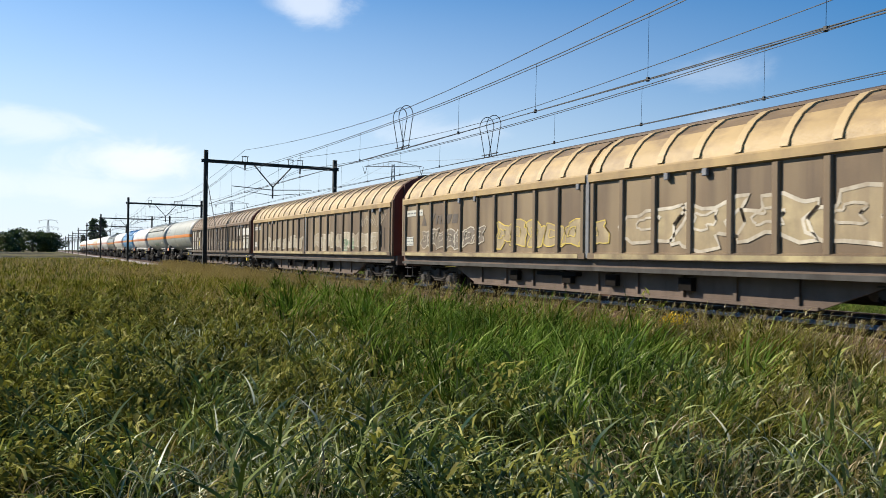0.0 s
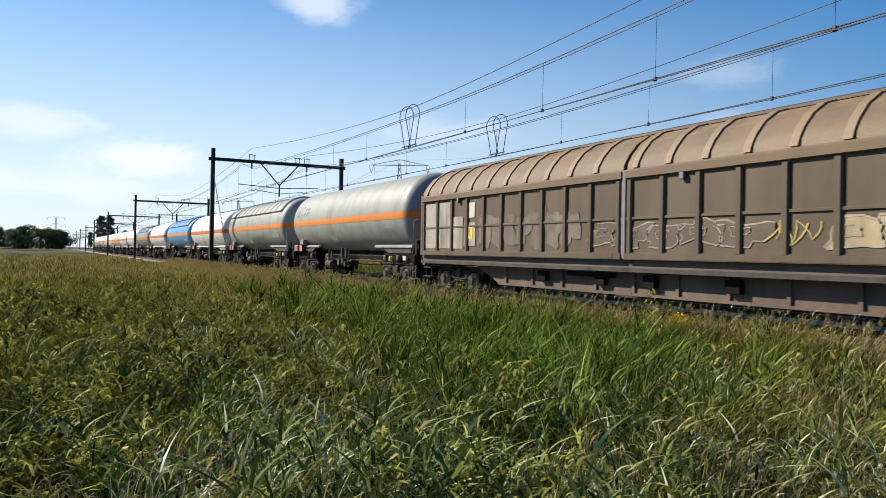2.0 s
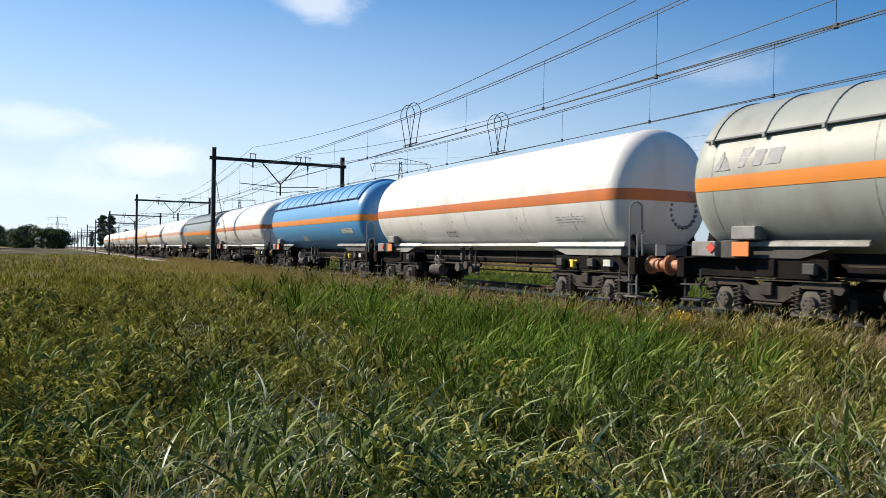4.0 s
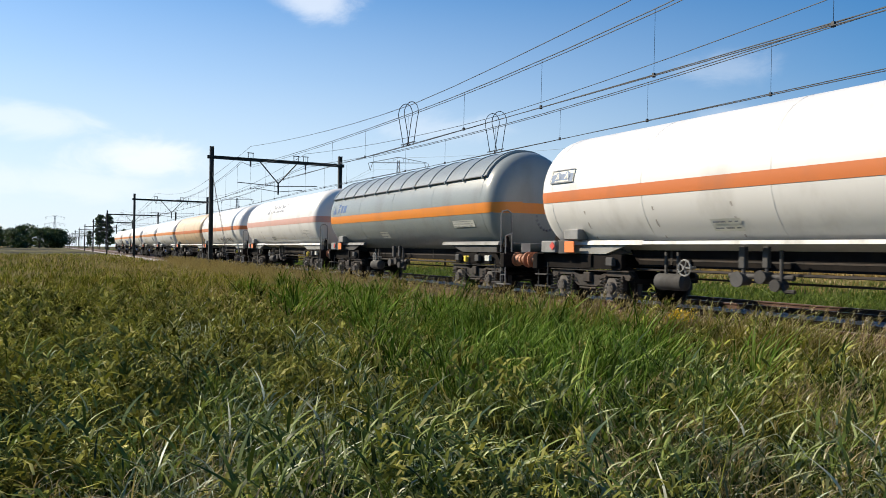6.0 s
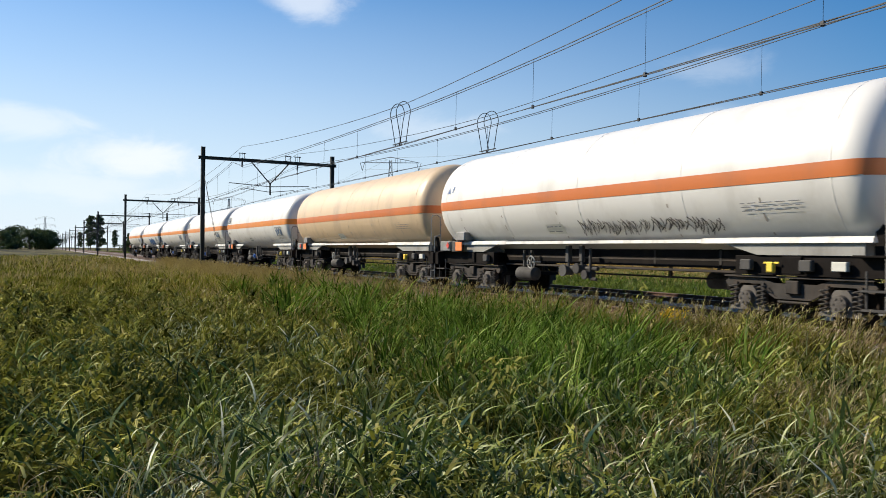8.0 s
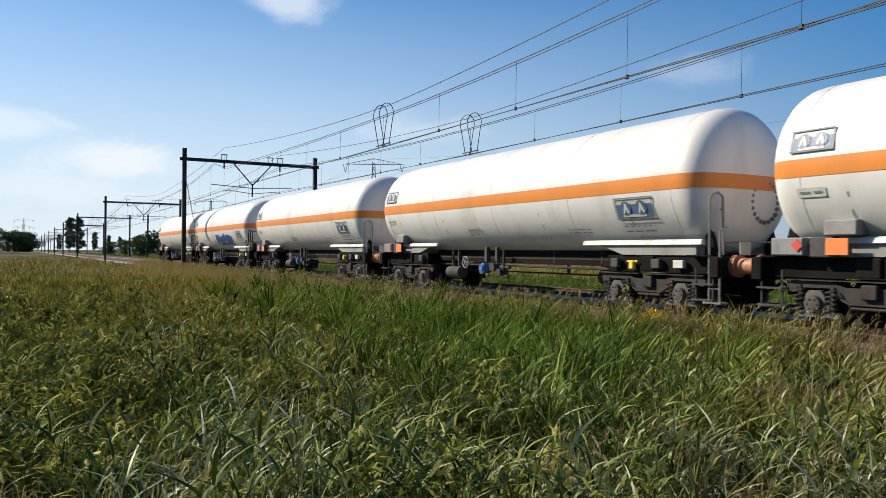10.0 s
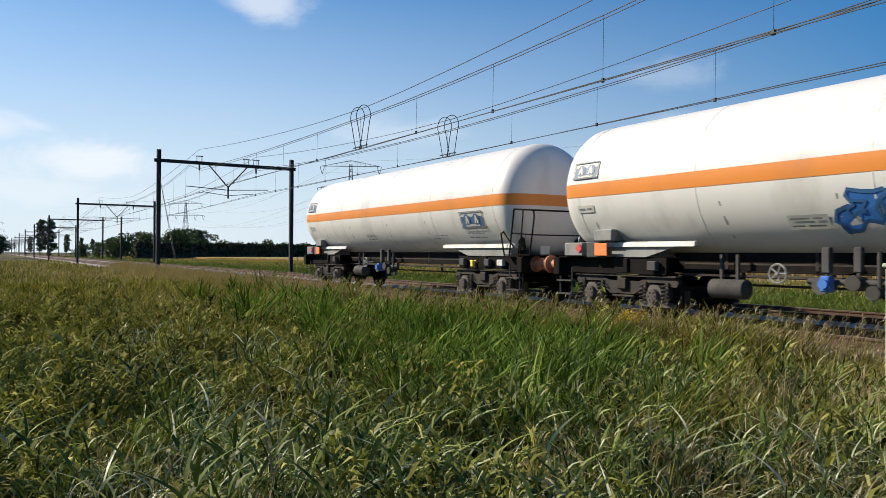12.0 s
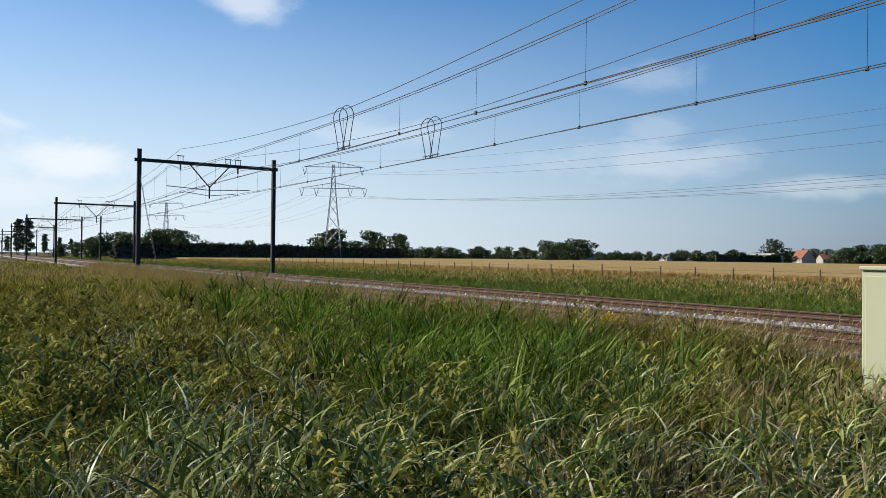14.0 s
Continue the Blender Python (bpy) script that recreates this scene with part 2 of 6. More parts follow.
def thing(name, m, label, category, group="", kind=""):
    ob = new(name)
    ob.matrix_basis = m
    ob.empty_display_size = 0.2
    return tagged(ob, label, category, group, kind)


def B():
    return bmesh.new()


def bulk(name, verts, quads, tris, material, normals=False):
    """A mesh from arrays: verts (n, 3), quads (m, 4), tris (k, 3)."""
    me = bpy.data.meshes.new(name)
    me.vertices.add(len(verts))
    me.vertices.foreach_set("co", np.asarray(verts, np.float32).ravel())
    nq, nt = len(quads), len(tris)
    loops = np.concatenate([np.asarray(quads, np.int32).ravel(), np.asarray(tris, np.int32).ravel()])
    me.loops.add(len(loops))
    me.loops.foreach_set("vertex_index", loops)
    me.polygons.add(nq + nt)
    starts = np.concatenate([np.arange(nq) * 4, nq * 4 + np.arange(nt) * 3]).astype(np.int32)
    me.polygons.foreach_set("loop_start", starts)
    me.update(calc_edges=True)
    me.materials.append(material)
    me.shade_smooth()
    return me


# ---- ground ----
NEAR, FAR_Y = 12.51, 16.53          # centre lines of the two tracks
rng = np.random.default_rng(7)


def ground_height(x, y):
    """Height of the ground; the rails' top is at 0."""
    x, y = np.asarray(x, float), np.asarray(y, float)
    z = -0.62 + 0.05 * np.sin(x * 0.55 + 1.0) * np.cos(y * 0.7) + 0.04 * np.sin(x * 1.7 + y * 1.3)
    rise = np.clip((y - 7.0) / 3.2, 0, 1)
    rise = rise * rise * (3 - 2 * rise) * np.clip((26.0 - y) / 5.0, 0, 1)
    return z * (1 - rise) + rise * -0.36


def grid(xs, ys, material, name):
    X, Y = np.meshgrid(xs, ys)
    Z = ground_height(X, Y)
    v = np.stack([X.ravel(), Y.ravel(), Z.ravel()], 1)
    n, m = len(ys), len(xs)
    i = (np.arange(n - 1)[:, None] * m + np.arange(m - 1)[None]).ravel()
    return bulk(name, v, np.stack([i, i + 1, i + m + 1, i + m], 1), np.zeros((0, 3)), material)


def ground_mat():
    m, t, p = shader("shaded_meadow_soil")
    # near-black base: the shade between the tufts is put into the soil's colour
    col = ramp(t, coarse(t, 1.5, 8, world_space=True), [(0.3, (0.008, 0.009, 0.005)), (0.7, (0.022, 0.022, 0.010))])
    far = ramp(t, coarse(t, 0.05, 6, (0.3, 1, 1), True), [(0.42, 0.0), (0.62, 0.8)])
    col = mix(t, far, col, (0.17, 0.15, 0.06))
    t.links.new(col, p.inputs["Base Color"])
    p.inputs["Roughness"].default_value = 0.95
    p.inputs["Specular IOR Level"].default_value = 0.1
    b = node(t, "ShaderNodeBump", Strength=0.6, Distance=0.1)
    t.links.new(coarse(t, 6, 8, world_space=True), b.inputs["Height"])
    t.links.new(b.outputs[0], p.inputs["Normal"])
    return m


steps = np.concatenate([-np.geomspace(3200, 62, 26), np.arange(-60, 30, 1.0), np.geomspace(31, 2600, 22)])
ysteps = np.concatenate([-np.geomspace(2600, 21, 20), np.arange(-20, 40, 0.8), np.geomspace(41, 3000, 26)])
tagged(new("ground", grid(steps, ysteps, ground_mat(), "ground")), "flat grassy meadow soil, darkened as shade, reaching the horizon", "ground", kind="structure")


def rail_dust(t):
    """Rusty brake dust lying on the stones between and beside the rails of each track."""
    sep = t.nodes.new("ShaderNodeSeparateXYZ")
    t.links.new(t.nodes.new("ShaderNodeNewGeometry").outputs["Position"], sep.inputs[0])
    span = node(t, "ShaderNodeMapRange", From_Min=10.0, From_Max=20.0)
    t.links.new(sep.outputs[1], span.inputs[0])
    band = ramp(t, span.outputs[0], [(0.0, 0.75), (0.34, 0.8), (0.37, 0.0), (0.53, 0.0), (0.56, 0.7), (0.75, 0.7), (0.79, 0.1)])
    return mix(t, 1.0, band, ramp(t, coarse(t, 1.6, 6, world_space=True), [(0.25, 0.6), (0.6, 1.0)]), "MULTIPLY")


def ballast_mat():
    m, t, p = shader("ballast_stone")
    geo = t.nodes.new("ShaderNodeNewGeometry")
    col = ramp(t, geo.outputs["Random Per Island"], [(0.0, (0.16, 0.14, 0.145)), (0.5, (0.33, 0.305, 0.31)), (0.85, (0.52, 0.50, 0.51)), (1.0, (0.68, 0.66, 0.66))])
    rust = ramp(t, coarse(t, 0.9, 5, world_space=True), [(0.6, 0.0), (0.85, 0.4)])
    col = mix(t, rust, col, (0.16, 0.10, 0.075))
    t.links.new(mix(t, rail_dust(t), col, (0.135, 0.070, 0.045)), p.inputs["Base Color"])
    p.inputs["Roughness"].default_value = 0.85
    return m


M["ballast"] = ballast_mat()
M["bed"] = mat("ballast_bed", (0.26, 0.235, 0.23), 0.95, 0, 0.35, 9, (0.10, 0.075, 0.06), 0.5, (1, 1, 1), 0.8, 25)

bed = thing("track_bed", pose(0, 0, 0), "grey crushed-stone ballast bed under two tracks", "track bed", kind="structure")
outline = [(10.3, -0.75), (10.7, -0.33), (11.2, -0.19), (13.85, -0.19), (14.15, -0.09), (14.9, -0.09), (15.2, -0.19), (18.0, -0.19), (18.5, -0.30), (19.3, -0.75)]
part("ballast_bed", prism(B(), outline, -1500, 160), M["bed"], bed)


def stones(n, seed):
    """Loose broken stones on the bed, each a small uneven octahedron."""
    r = np.random.default_rng(seed)
    x = 8 - r.uniform(0, 1, n) ** 1.5 * 90
    y = r.uniform(10.9, 18.5, n)
    z = np.interp(y, [10.3, 11.2, 13.85, 14.15, 14.9, 15.2, 18.0, 18.5], [-0.34, -0.19, -0.19, -0.09, -0.09, -0.19, -0.19, -0.30])
    s = r.uniform(0.022, 0.05, n) * np.clip(1 + (-x - 20) / 60, 1, 2)
    unit = np.array([(1, 0, 0), (-1, 0, 0), (0, 1, 0), (0, -1, 0), (0, 0, 1), (0, 0, -1)], float)
    v = unit[None] * r.uniform(0.6, 1.3, (n, 6, 1)) + r.uniform(-0.3, 0.3, (n, 6, 3))
    a = r.uniform(0, 6.28, n)
    c, q = np.cos(a)[:, None], np.sin(a)[:, None]
    v = np.stack([v[..., 0] * c - v[..., 1] * q, v[..., 0] * q + v[..., 1] * c, v[..., 2] * 0.8], 2) * s[:, None, None]
    v += np.stack([x, y, z + s * 0.35], 1)[:, None]
    f = np.array([(0, 2, 4), (2, 1, 4), (1, 3, 4), (3, 0, 4), (2, 0, 5), (1, 2, 5), (3, 1, 5), (0, 3, 5)])
    tris = (f[None] + np.arange(n)[:, None, None] * 6).reshape(-1, 3)
    me = bulk("loose_stones", v.reshape(-1, 3), np.zeros((0, 4)), tris, M["ballast"])
    me.shade_flat()
    return me


tagged(part("loose_stones", stones(42000, 3), None, bed), kind="stuff")

# rails: head, web and foot
RAIL = [(-0.07, -0.172), (0.07, -0.172), (0.07, -0.160), (0.010, -0.140), (0.010, -0.045), (0.036, -0.035), (0.036, -0.004), (-0.036, -0.004), (-0.036, -0.035), (-0.010, -0.045), (-0.010, -0.140), (-0.07, -0.160)]
for cy, word in ((NEAR, "near"), (FAR_Y, "far")):
    track = thing("railway_track", pose(0, cy, 0), "rusty steel rails on brown sleepers in ballast", "railway track", "tracks", "structure")
    for side in (-0.75, 0.75):
        r = part("rail", prism(B(), RAIL, -1500, 160), M["rail"], track, "rust-brown steel rail", (0, side, 0))
        part("rail_head", box(B(), -1500, 160, -0.026, 0.026, -0.004, 0.0), M["rail_top"], r, "polished running surface")
    sl = made("sleeper", box(B(), -0.125, 0.125, -1.3, 1.3, -0.30, -0.165, 0.012), M["sleeper"])
    cl = made("rail_clip", box(B(), -0.05, 0.05, -0.13, 0.13, -0.168, -0.135, 0.01), M["clip"])
    for k in range(140):
        x = 6 - k * 0.6
        s = part("sleeper", sl, None, track, "", (x, 0, 0))
        if k < 70:
            for side in (-0.75, 0.75):
                part("rail_clip", cl, None, s, "", (0, side, 0))
    bm = B()
    for k in range(300):
        x = 6 - (140 + k) * 0.6
        box(bm, x - 0.125, x + 0.125, -1.3, 1.3, -0.30, -0.165)
    tagged(part("far_sleepers", bm, M["sleeper"], track), kind="stuff")


# ---- overhead line ----
PORTAL_X = [-53.04 - 53.43 * k for k in range(-1, 13)]
LEG_N, LEG_F = NEAR - 2.69, FAR_Y + 2.69


def steel_mast(bm, top, w=0.26):
    """A rolled H-section, wide at the flanges."""
    box(bm, -w / 2, w / 2, -w / 2, -w / 2 + 0.03, -0.9, top)
    box(bm, -w / 2, w / 2, w / 2 - 0.03, w / 2, -0.9, top)
    box(bm, -0.02, 0.02, -w / 2 + 0.028, w / 2 - 0.028, -0.9, top)
    return bm


def portal(x):
    p = thing("catenary_portal", pose(x, 0, 0), "black steel portal over both tracks carrying wires", "catenary portal", "catenary portals")
    part("mast", steel_mast(B(), 8.3), M["mast"], p, "", (0, LEG_N, 0))
    part("mast", steel_mast(B(), 8.25), M["mast"], p, "", (0, LEG_F, 0))
    for y in (LEG_N, LEG_F):
        part("footing", box(B(), -0.35, 0.35, -0.35, 0.35, -0.95, -0.45, 0.03), M["concrete"], p, "", (0, y, 0))
        part("cap_plate", box(B(), -0.2, 0.2, -0.2, 0.2, -0.03, 0.03), M["mast"], p, "", (0, y, 7.55))
    beam = B()
    box(beam, -0.11, 0.11, LEG_N - 0.3, LEG_F + 0.3, 7.60, 7.66)
    box(beam, -0.11, 0.11, LEG_N - 0.3, LEG_F + 0.3, 7.44, 7.50)
    box(beam, -0.02, 0.02, LEG_N - 0.3, LEG_F + 0.3, 7.50, 7.60)
    part("crossbeam", beam, M["mast"], p)
    mid = (NEAR + FAR_Y) / 2
    hang = B()
    for y in (mid - 1.35, mid + 1.35):
        rod(hang, (0, y, 7.45), (0, mid, 5.95), 0.045)
    rod(hang, (0, mid, 6.05), (0, mid, 5.15), 0.06)
    part("drop_bracket", hang, M["mast"], p)
    for s, cy in ((-1, NEAR), (1, FAR_Y)):
        arm = B()
        pipe(arm, [(0, mid, 5.75), (0, cy + s * 0.9, 5.9)], 0.028)
        pipe(arm, [(0, mid, 5.35), (0, cy - s * 0.3, 5.55), (0, cy - s * 0.1, 5.45)], 0.022)
        part("steady_arm", arm, M["mast"], p)
        sup = B()
        for dy in (-0.17, 0.17):
            rod(sup, (0, cy + dy, 7.66), (0, cy + dy, 8.0), 0.025)
        box(sup, -0.05, 0.05, cy - 0.24, cy + 0.24, 8.0, 8.05)
        part("insulator_stand", sup, M["mast"], p)
        part("insulator", rod(B(), (0, cy, 7.44), (0, cy, 7.05), 0.06), M["insulator"], p)
    sup = B()
    for dy in (-0.17, 0.17):
        rod(sup, (0, mid + 1.3 + dy, 7.66), (0, mid + 1.3 + dy, 8.0), 0.025)
    box(sup, -0.05, 0.05, mid + 1.3 - 0.24, mid + 1.3 + 0.24, 8.0, 8.05)
    part("insulator_stand", sup, M["mast"], p)
    return p


first_portal = portal(PORTAL_X[0])
for x in PORTAL_X[1:]:
    copy_thing(first_portal, pose(x, 0, 0))

# stay rods of the tensioned mast, and a single mast farther off
stay = thing("guy_stay", pose(-53.04, LEG_N, 0), "pair of slanting steel guy rods on a mast", "guy stay")
for dx in (0.0, 0.45):
    part("stay_rod", rod(B(), (0.15 + dx, 0, 6.6 - dx), (6.0 + dx, 0.1, -0.5), 0.013), M["wire"], stay)
lone = thing("line_mast", pose(-150, 21.2, 0), "single dark steel overhead line mast", "line mast")
part("mast", steel_mast(B(), 8.0), M["mast"], lone)


def span(u, low, high, power=2.0, head=None):
    """Height along a span; u runs from -1 to 1 between two portals; head: another height at the +1 end."""
    return low + ((head or high) * (u > 0) + high * (u <= 0) - low) * abs(u) ** power


def wire_line(name, heights, y_of, radius, x0, x1, per):
    """A wire from portal to portal with the sag given."""
    bm = B()
    ring = 5
    last = None
    for k in range(int((x1 - x0) / per) + 1):
        x = x0 + k * per
        u = ((x - PORTAL_X[0]) / 53.43) % 1.0 * 2 - 1
        z, y = heights(u), y_of(x)
        now = [bm.verts.new((x, y + radius * math.cos(a * 6.283 / ring), z + radius * math.sin(a * 6.283 / ring))) for a in range(ring)]
        if last:
            for i in range(ring):
                bm.faces.new((last[i], last[(i + 1) % ring], now[(i + 1) % ring], now[i]))
        last = now
    return bm


X0, X1 = PORTAL_X[-1], PORTAL_X[0] + 53.43
for cy, feed, carry in ((NEAR, (7.0, 8.5, 1.5), (6.58, 7.15, 2.0, 8.1)), (FAR_Y, (6.95, 8.25, 1.6), (6.46, 7.4, 2.0, 7.5))):
    line = thing("overhead_line", pose(0, 0, 0), "dark copper contact and carrier wires with droppers", "overhead line", "overhead lines")

    def zig(x, cy=cy):
        return cy + 0.2 * math.sin((x - PORTAL_X[0]) / 53.43 * math.pi)

    for dy, dz in ((-0.05, 0.0), (0.05, 0.0)):
        part("contact_wire", wire_line("contact_wire", lambda u: 5.36 + 0.10 * abs(u) ** 2 + (0.12 if dy > 0 else 0.0) * abs(u), lambda x: zig(x) + dy, 0.013, X0, X1, 53.43 / 16), M["wire"], line)
    part("carrier_wire", wire_line("carrier_wire", lambda u: span(u, *carry), zig, 0.014, X0, X1, 53.43 / 16), M["wire"], line)
    part("carrier_wire", wire_line("carrier_wire", lambda u: span(u, carry[0] - 0.02, carry[1] - 0.12, 2.0, carry[3] - 0.05), lambda x: zig(x) + 0.12, 0.012, X0, X1, 53.43 / 16), M["wire"], line)
    part("feeder_wire", wire_line("feeder_wire", lambda u: span(u, *feed), lambda x: cy, 0.013, X0, X1, 53.43 / 16), M["wire"], line)
    for k in range(-14, 60):
        x = -53.04 + 26.7 - k * 53.43 / 12
        if x > X1 - 1:
            continue
        u = ((x - PORTAL_X[0]) / 53.43) % 1.0 * 2 - 1
        drop = B()
        rod(drop, (x, zig(x), 5.38 + 0.1 * u * u), (x, zig(x) + 0.02, span(u, *carry)), 0.006, 4)
        box(drop, x - 0.03, x + 0.03, zig(x) - 0.03, zig(x) + 0.03, 5.34 + 0.1 * u * u, 5.44 + 0.1 * u * u)
        part("dropper", drop, M["wire"], line)

# looped jumper cables between carrier and contact wires
for cx, cy, word in ((-27.0, NEAR, ""), (-26.9, FAR_Y, "")):
    j = thing("jumper_loop", pose(cx, cy, 0), "two tall looped jumper cables on the overhead line", "jumper cable", "jumper loops")
    for off in (0.0, 0.55):
        pts = [(off - 0.14, 0.0, 5.42)]
        for i in range(25):
            q = radians(-28 + i * 236 / 24)
            pts.append((off - 0.29 * math.cos(q), -0.17 * math.cos(q), 6.70 + 0.42 * math.sin(q)))
        pts.append((off + 0.14, 0.05, 5.42))
        part("cable", pipe(B(), pts, 0.016, 5), M["wire"], j)
    part("clamp", box(B(), -0.35, 0.9, -0.03, 0.03, 5.50, 5.53), M["wire"], j)


# ---- train ----
import functools

SPEED, WHEEL = 21.4, 0.46
wagons, wheelsets = [], []


def paint(name, base, dirt=(0.25, 0.22, 0.19), amount=0.35, rough=0.38):
    return mat(name, base, rough, 0, 0.05, 0.35, dirt, amount, (0.7, 0.7, 0.22), 0.03, 60)


P = dict(
    white=paint("tank_white", (0.66, 0.65, 0.625), (0.42, 0.40, 0.365), 0.30),
    grey=paint("tank_grey", (0.225, 0.25, 0.25), (0.16, 0.16, 0.15), 0.35, 0.32),
    grey_dirty=paint("tank_grey_dull", (0.275, 0.295, 0.275), (0.17, 0.165, 0.15), 0.45, 0.52),
    blue=paint("tank_blue", (0.08, 0.27, 0.52), (0.10, 0.24, 0.40), 0.35),
    beige=paint("tank_beige", (0.57, 0.43, 0.28), (0.34, 0.26, 0.19), 0.35, 0.45),
    orange=paint("band_orange", (0.64, 0.215, 0.03), (0.45, 0.17, 0.05), 0.25),
    rust_orange=paint("band_dull_orange", (0.54, 0.16, 0.045), (0.38, 0.14, 0.06), 0.35),
    pink=paint("band_faded_pink", (0.58, 0.33, 0.27), (0.48, 0.32, 0.265), 0.3),
)
R, AXIS, HALF = 1.50, 2.72, 7.13


cached = functools.lru_cache(maxsize=None)


def dome_profile(r, half, knuckle=0.62):
    """From tip to tip: two dished ends and a straight shell."""
    end = []
    for i in range(9):
        a = radians(90 * i / 8)
        end.append((half - knuckle + knuckle * math.cos(a) ** 0.8, r * math.sin(a) ** 0.62 if i else 0.0))
    return [(-x, q) for x, q in end] + [(x, q) for x, q in end[::-1]]


@cached
def side_frame():
    """Welded bogie side frame: a beam with a dropped middle and horns round the axle boxes."""
    bm = B()
    slab(bm, [(-1.46, 0.74), (-1.36, 0.84), (-0.70, 0.84), (-0.42, 0.74), (0.42, 0.74), (0.70, 0.84), (1.36, 0.84), (1.46, 0.74), (1.40, 0.64), (1.16, 0.66), (1.12, 0.72), (0.68, 0.72), (0.60, 0.60), (0.34, 0.46), (-0.34, 0.46), (-0.60, 0.60), (-0.68, 0.72), (-1.12, 0.72), (-1.16, 0.66), (-1.40, 0.64)], -0.05, 0.05)
    box(bm, -1.44, 1.44, -0.11, 0.07, 0.835, 0.865)
    slab(bm, [(-0.60, 0.61), (-0.34, 0.47), (0.34, 0.47), (0.60, 0.61), (0.58, 0.64), (0.33, 0.50), (-0.33, 0.50), (-0.58, 0.64)], -0.10, 0.05)
    for x in (-0.62, 0.62):
        box(bm, x - 0.03, x + 0.03, -0.09, 0.05, 0.36, 0.74)
    for x in (-1.20, 1.20):
        box(bm, x - 0.03, x + 0.03, -0.09, 0.05, 0.40, 0.74)
    box(bm, -0.13, 0.13, -0.13, 0.05, 0.56, 0.80, 0.02)
    rod(bm, (-0.30, -0.07, 0.42), (0.30, -0.07, 0.42), 0.025, 8)
    return made("side_frame", bm, M["steel_dark"])


@cached
def axle_box():
    """Axle box casting with wings under the springs and a bolted round cover."""
    bm = slab(B(), [(-0.42, 0.24), (-0.36, 0.32), (-0.20, 0.34), (-0.17, 0.60), (-0.10, 0.68), (0.10, 0.68), (0.17, 0.60), (0.20, 0.34), (0.36, 0.32), (0.42, 0.24)], -0.10, 0.08)
    rod(bm, (0, -0.19, 0.46), (0, -0.09, 0.46), 0.135, 16, 0.15)
    for k in range(6):
        a = k * math.pi / 3
        rod(bm, (0.09 * math.cos(a), -0.205, 0.46 + 0.09 * math.sin(a)), (0.09 * math.cos(a), -0.18, 0.46 + 0.09 * math.sin(a)), 0.02, 6)
    return made("axle_box", bm, M["axle_box"])


@cached
def spring():
    bm = B()
    pts = [(0.072 * math.cos(i * 0.8), 0.072 * math.sin(i * 0.8), i * 0.38 / 40) for i in range(41)]
    return made("coil_spring", pipe(bm, pts, 0.015, 5), M["spring"])


@cached
def bolster():
    bm = box(B(), -0.22, 0.22, -0.95, 0.95, 0.55, 0.82, 0.03)
    rod(bm, (0, 0, 0.8), (0, 0, 0.98), 0.25, 16)
    return made("bolster", bm, M["black"])


@cached
def end_beam():
    return made("end_beam", box(B(), -0.04, 0.04, -0.98, 0.98, 0.58, 0.68), M["black"])


@cached
def brake_gear():
    bm = B()
    for x in (-1.42, -0.38, 0.38, 1.42):
        for y in (-0.75, 0.75):
            box(bm, x - 0.04, x + 0.04, y - 0.05, y + 0.05, 0.30, 0.64, 0.01)
    rod(bm, (-1.42, 0, 0.42), (1.42, 0, 0.42), 0.025)
    return made("brake_rigging", bm, M["steel_dark"])


def turned_y(bm, profile, seg=28):
    """A profile (y, radius) turned round the y axis."""
    rings = [[bm.verts.new((r * math.cos(6.28319 * i / seg), y, r * math.sin(6.28319 * i / seg))) for i in range(seg)] for y, r in profile]
    for a, b in zip(rings, rings[1:]):
        for i in range(seg):
            bm.faces.new((a[i], a[(i + 1) % seg], b[(i + 1) % seg], b[i]))
    bm.faces.new(rings[0])
    bm.faces.new(rings[-1][::-1])
    bmesh.ops.recalc_face_normals(bm, faces=bm.faces)
    return bm


@cached
def wheelset():
    bm = B()
    for s in (-1, 1):
        turned_y(bm, [(s * y, r) for y, r in ((0.66, 0.10), (0.675, 0.12), (0.70, 0.38), (0.682, 0.42), (0.682, 0.485), (0.705, 0.487), (0.72, 0.455), (0.80, 0.448), (0.812, 0.44), (0.80, 0.40), (0.755, 0.36), (0.75, 0.15), (0.82, 0.13), (0.82, 0.05))])
        for k in range(6):
            a = k * math.pi / 3
            rod(bm, (0.25 * math.cos(a), s * 0.745, 0.25 * math.sin(a)), (0.25 * math.cos(a), s * 0.765, 0.25 * math.sin(a)), 0.035, 8)
    rod(bm, (0, -1.0, 0), (0, 1.0, 0), 0.08, 12)
    return made("wheelset", bm, M["wheel"])


def bogie(parent, x):
    b = part("bogie", bolster(), None, parent, "dark steel two-axle bogie", (x, 0, 0))
    for s in (-1, 1):
        part("side_frame", side_frame(), None, b, "", pose(0, s * 1.0, 0, 0, 0, 0 if s < 0 else 180))
        if s < 0:
            for dx in (-1.19, -0.61, 0.61, 1.19):
                part("coil_spring", spring(), None, b, "", (dx, s * 1.13, 0.31))
            for dx in (-0.9, 0.9):
                part("axle_box", axle_box(), None, b, "worn grey axle box", (dx, s * 1.02, 0))
    part("brake_rigging", brake_gear(), None, b)
    for dx in (-1.46, 1.46):
        part("end_beam", end_beam(), None, b, "", (dx, 0, 0))
    for dx in (-0.9, 0.9):
        w = part("wheelset", wheelset(), None, b, "", (dx, 0, WHEEL))
        wheelsets.append((w, dx))
    return b


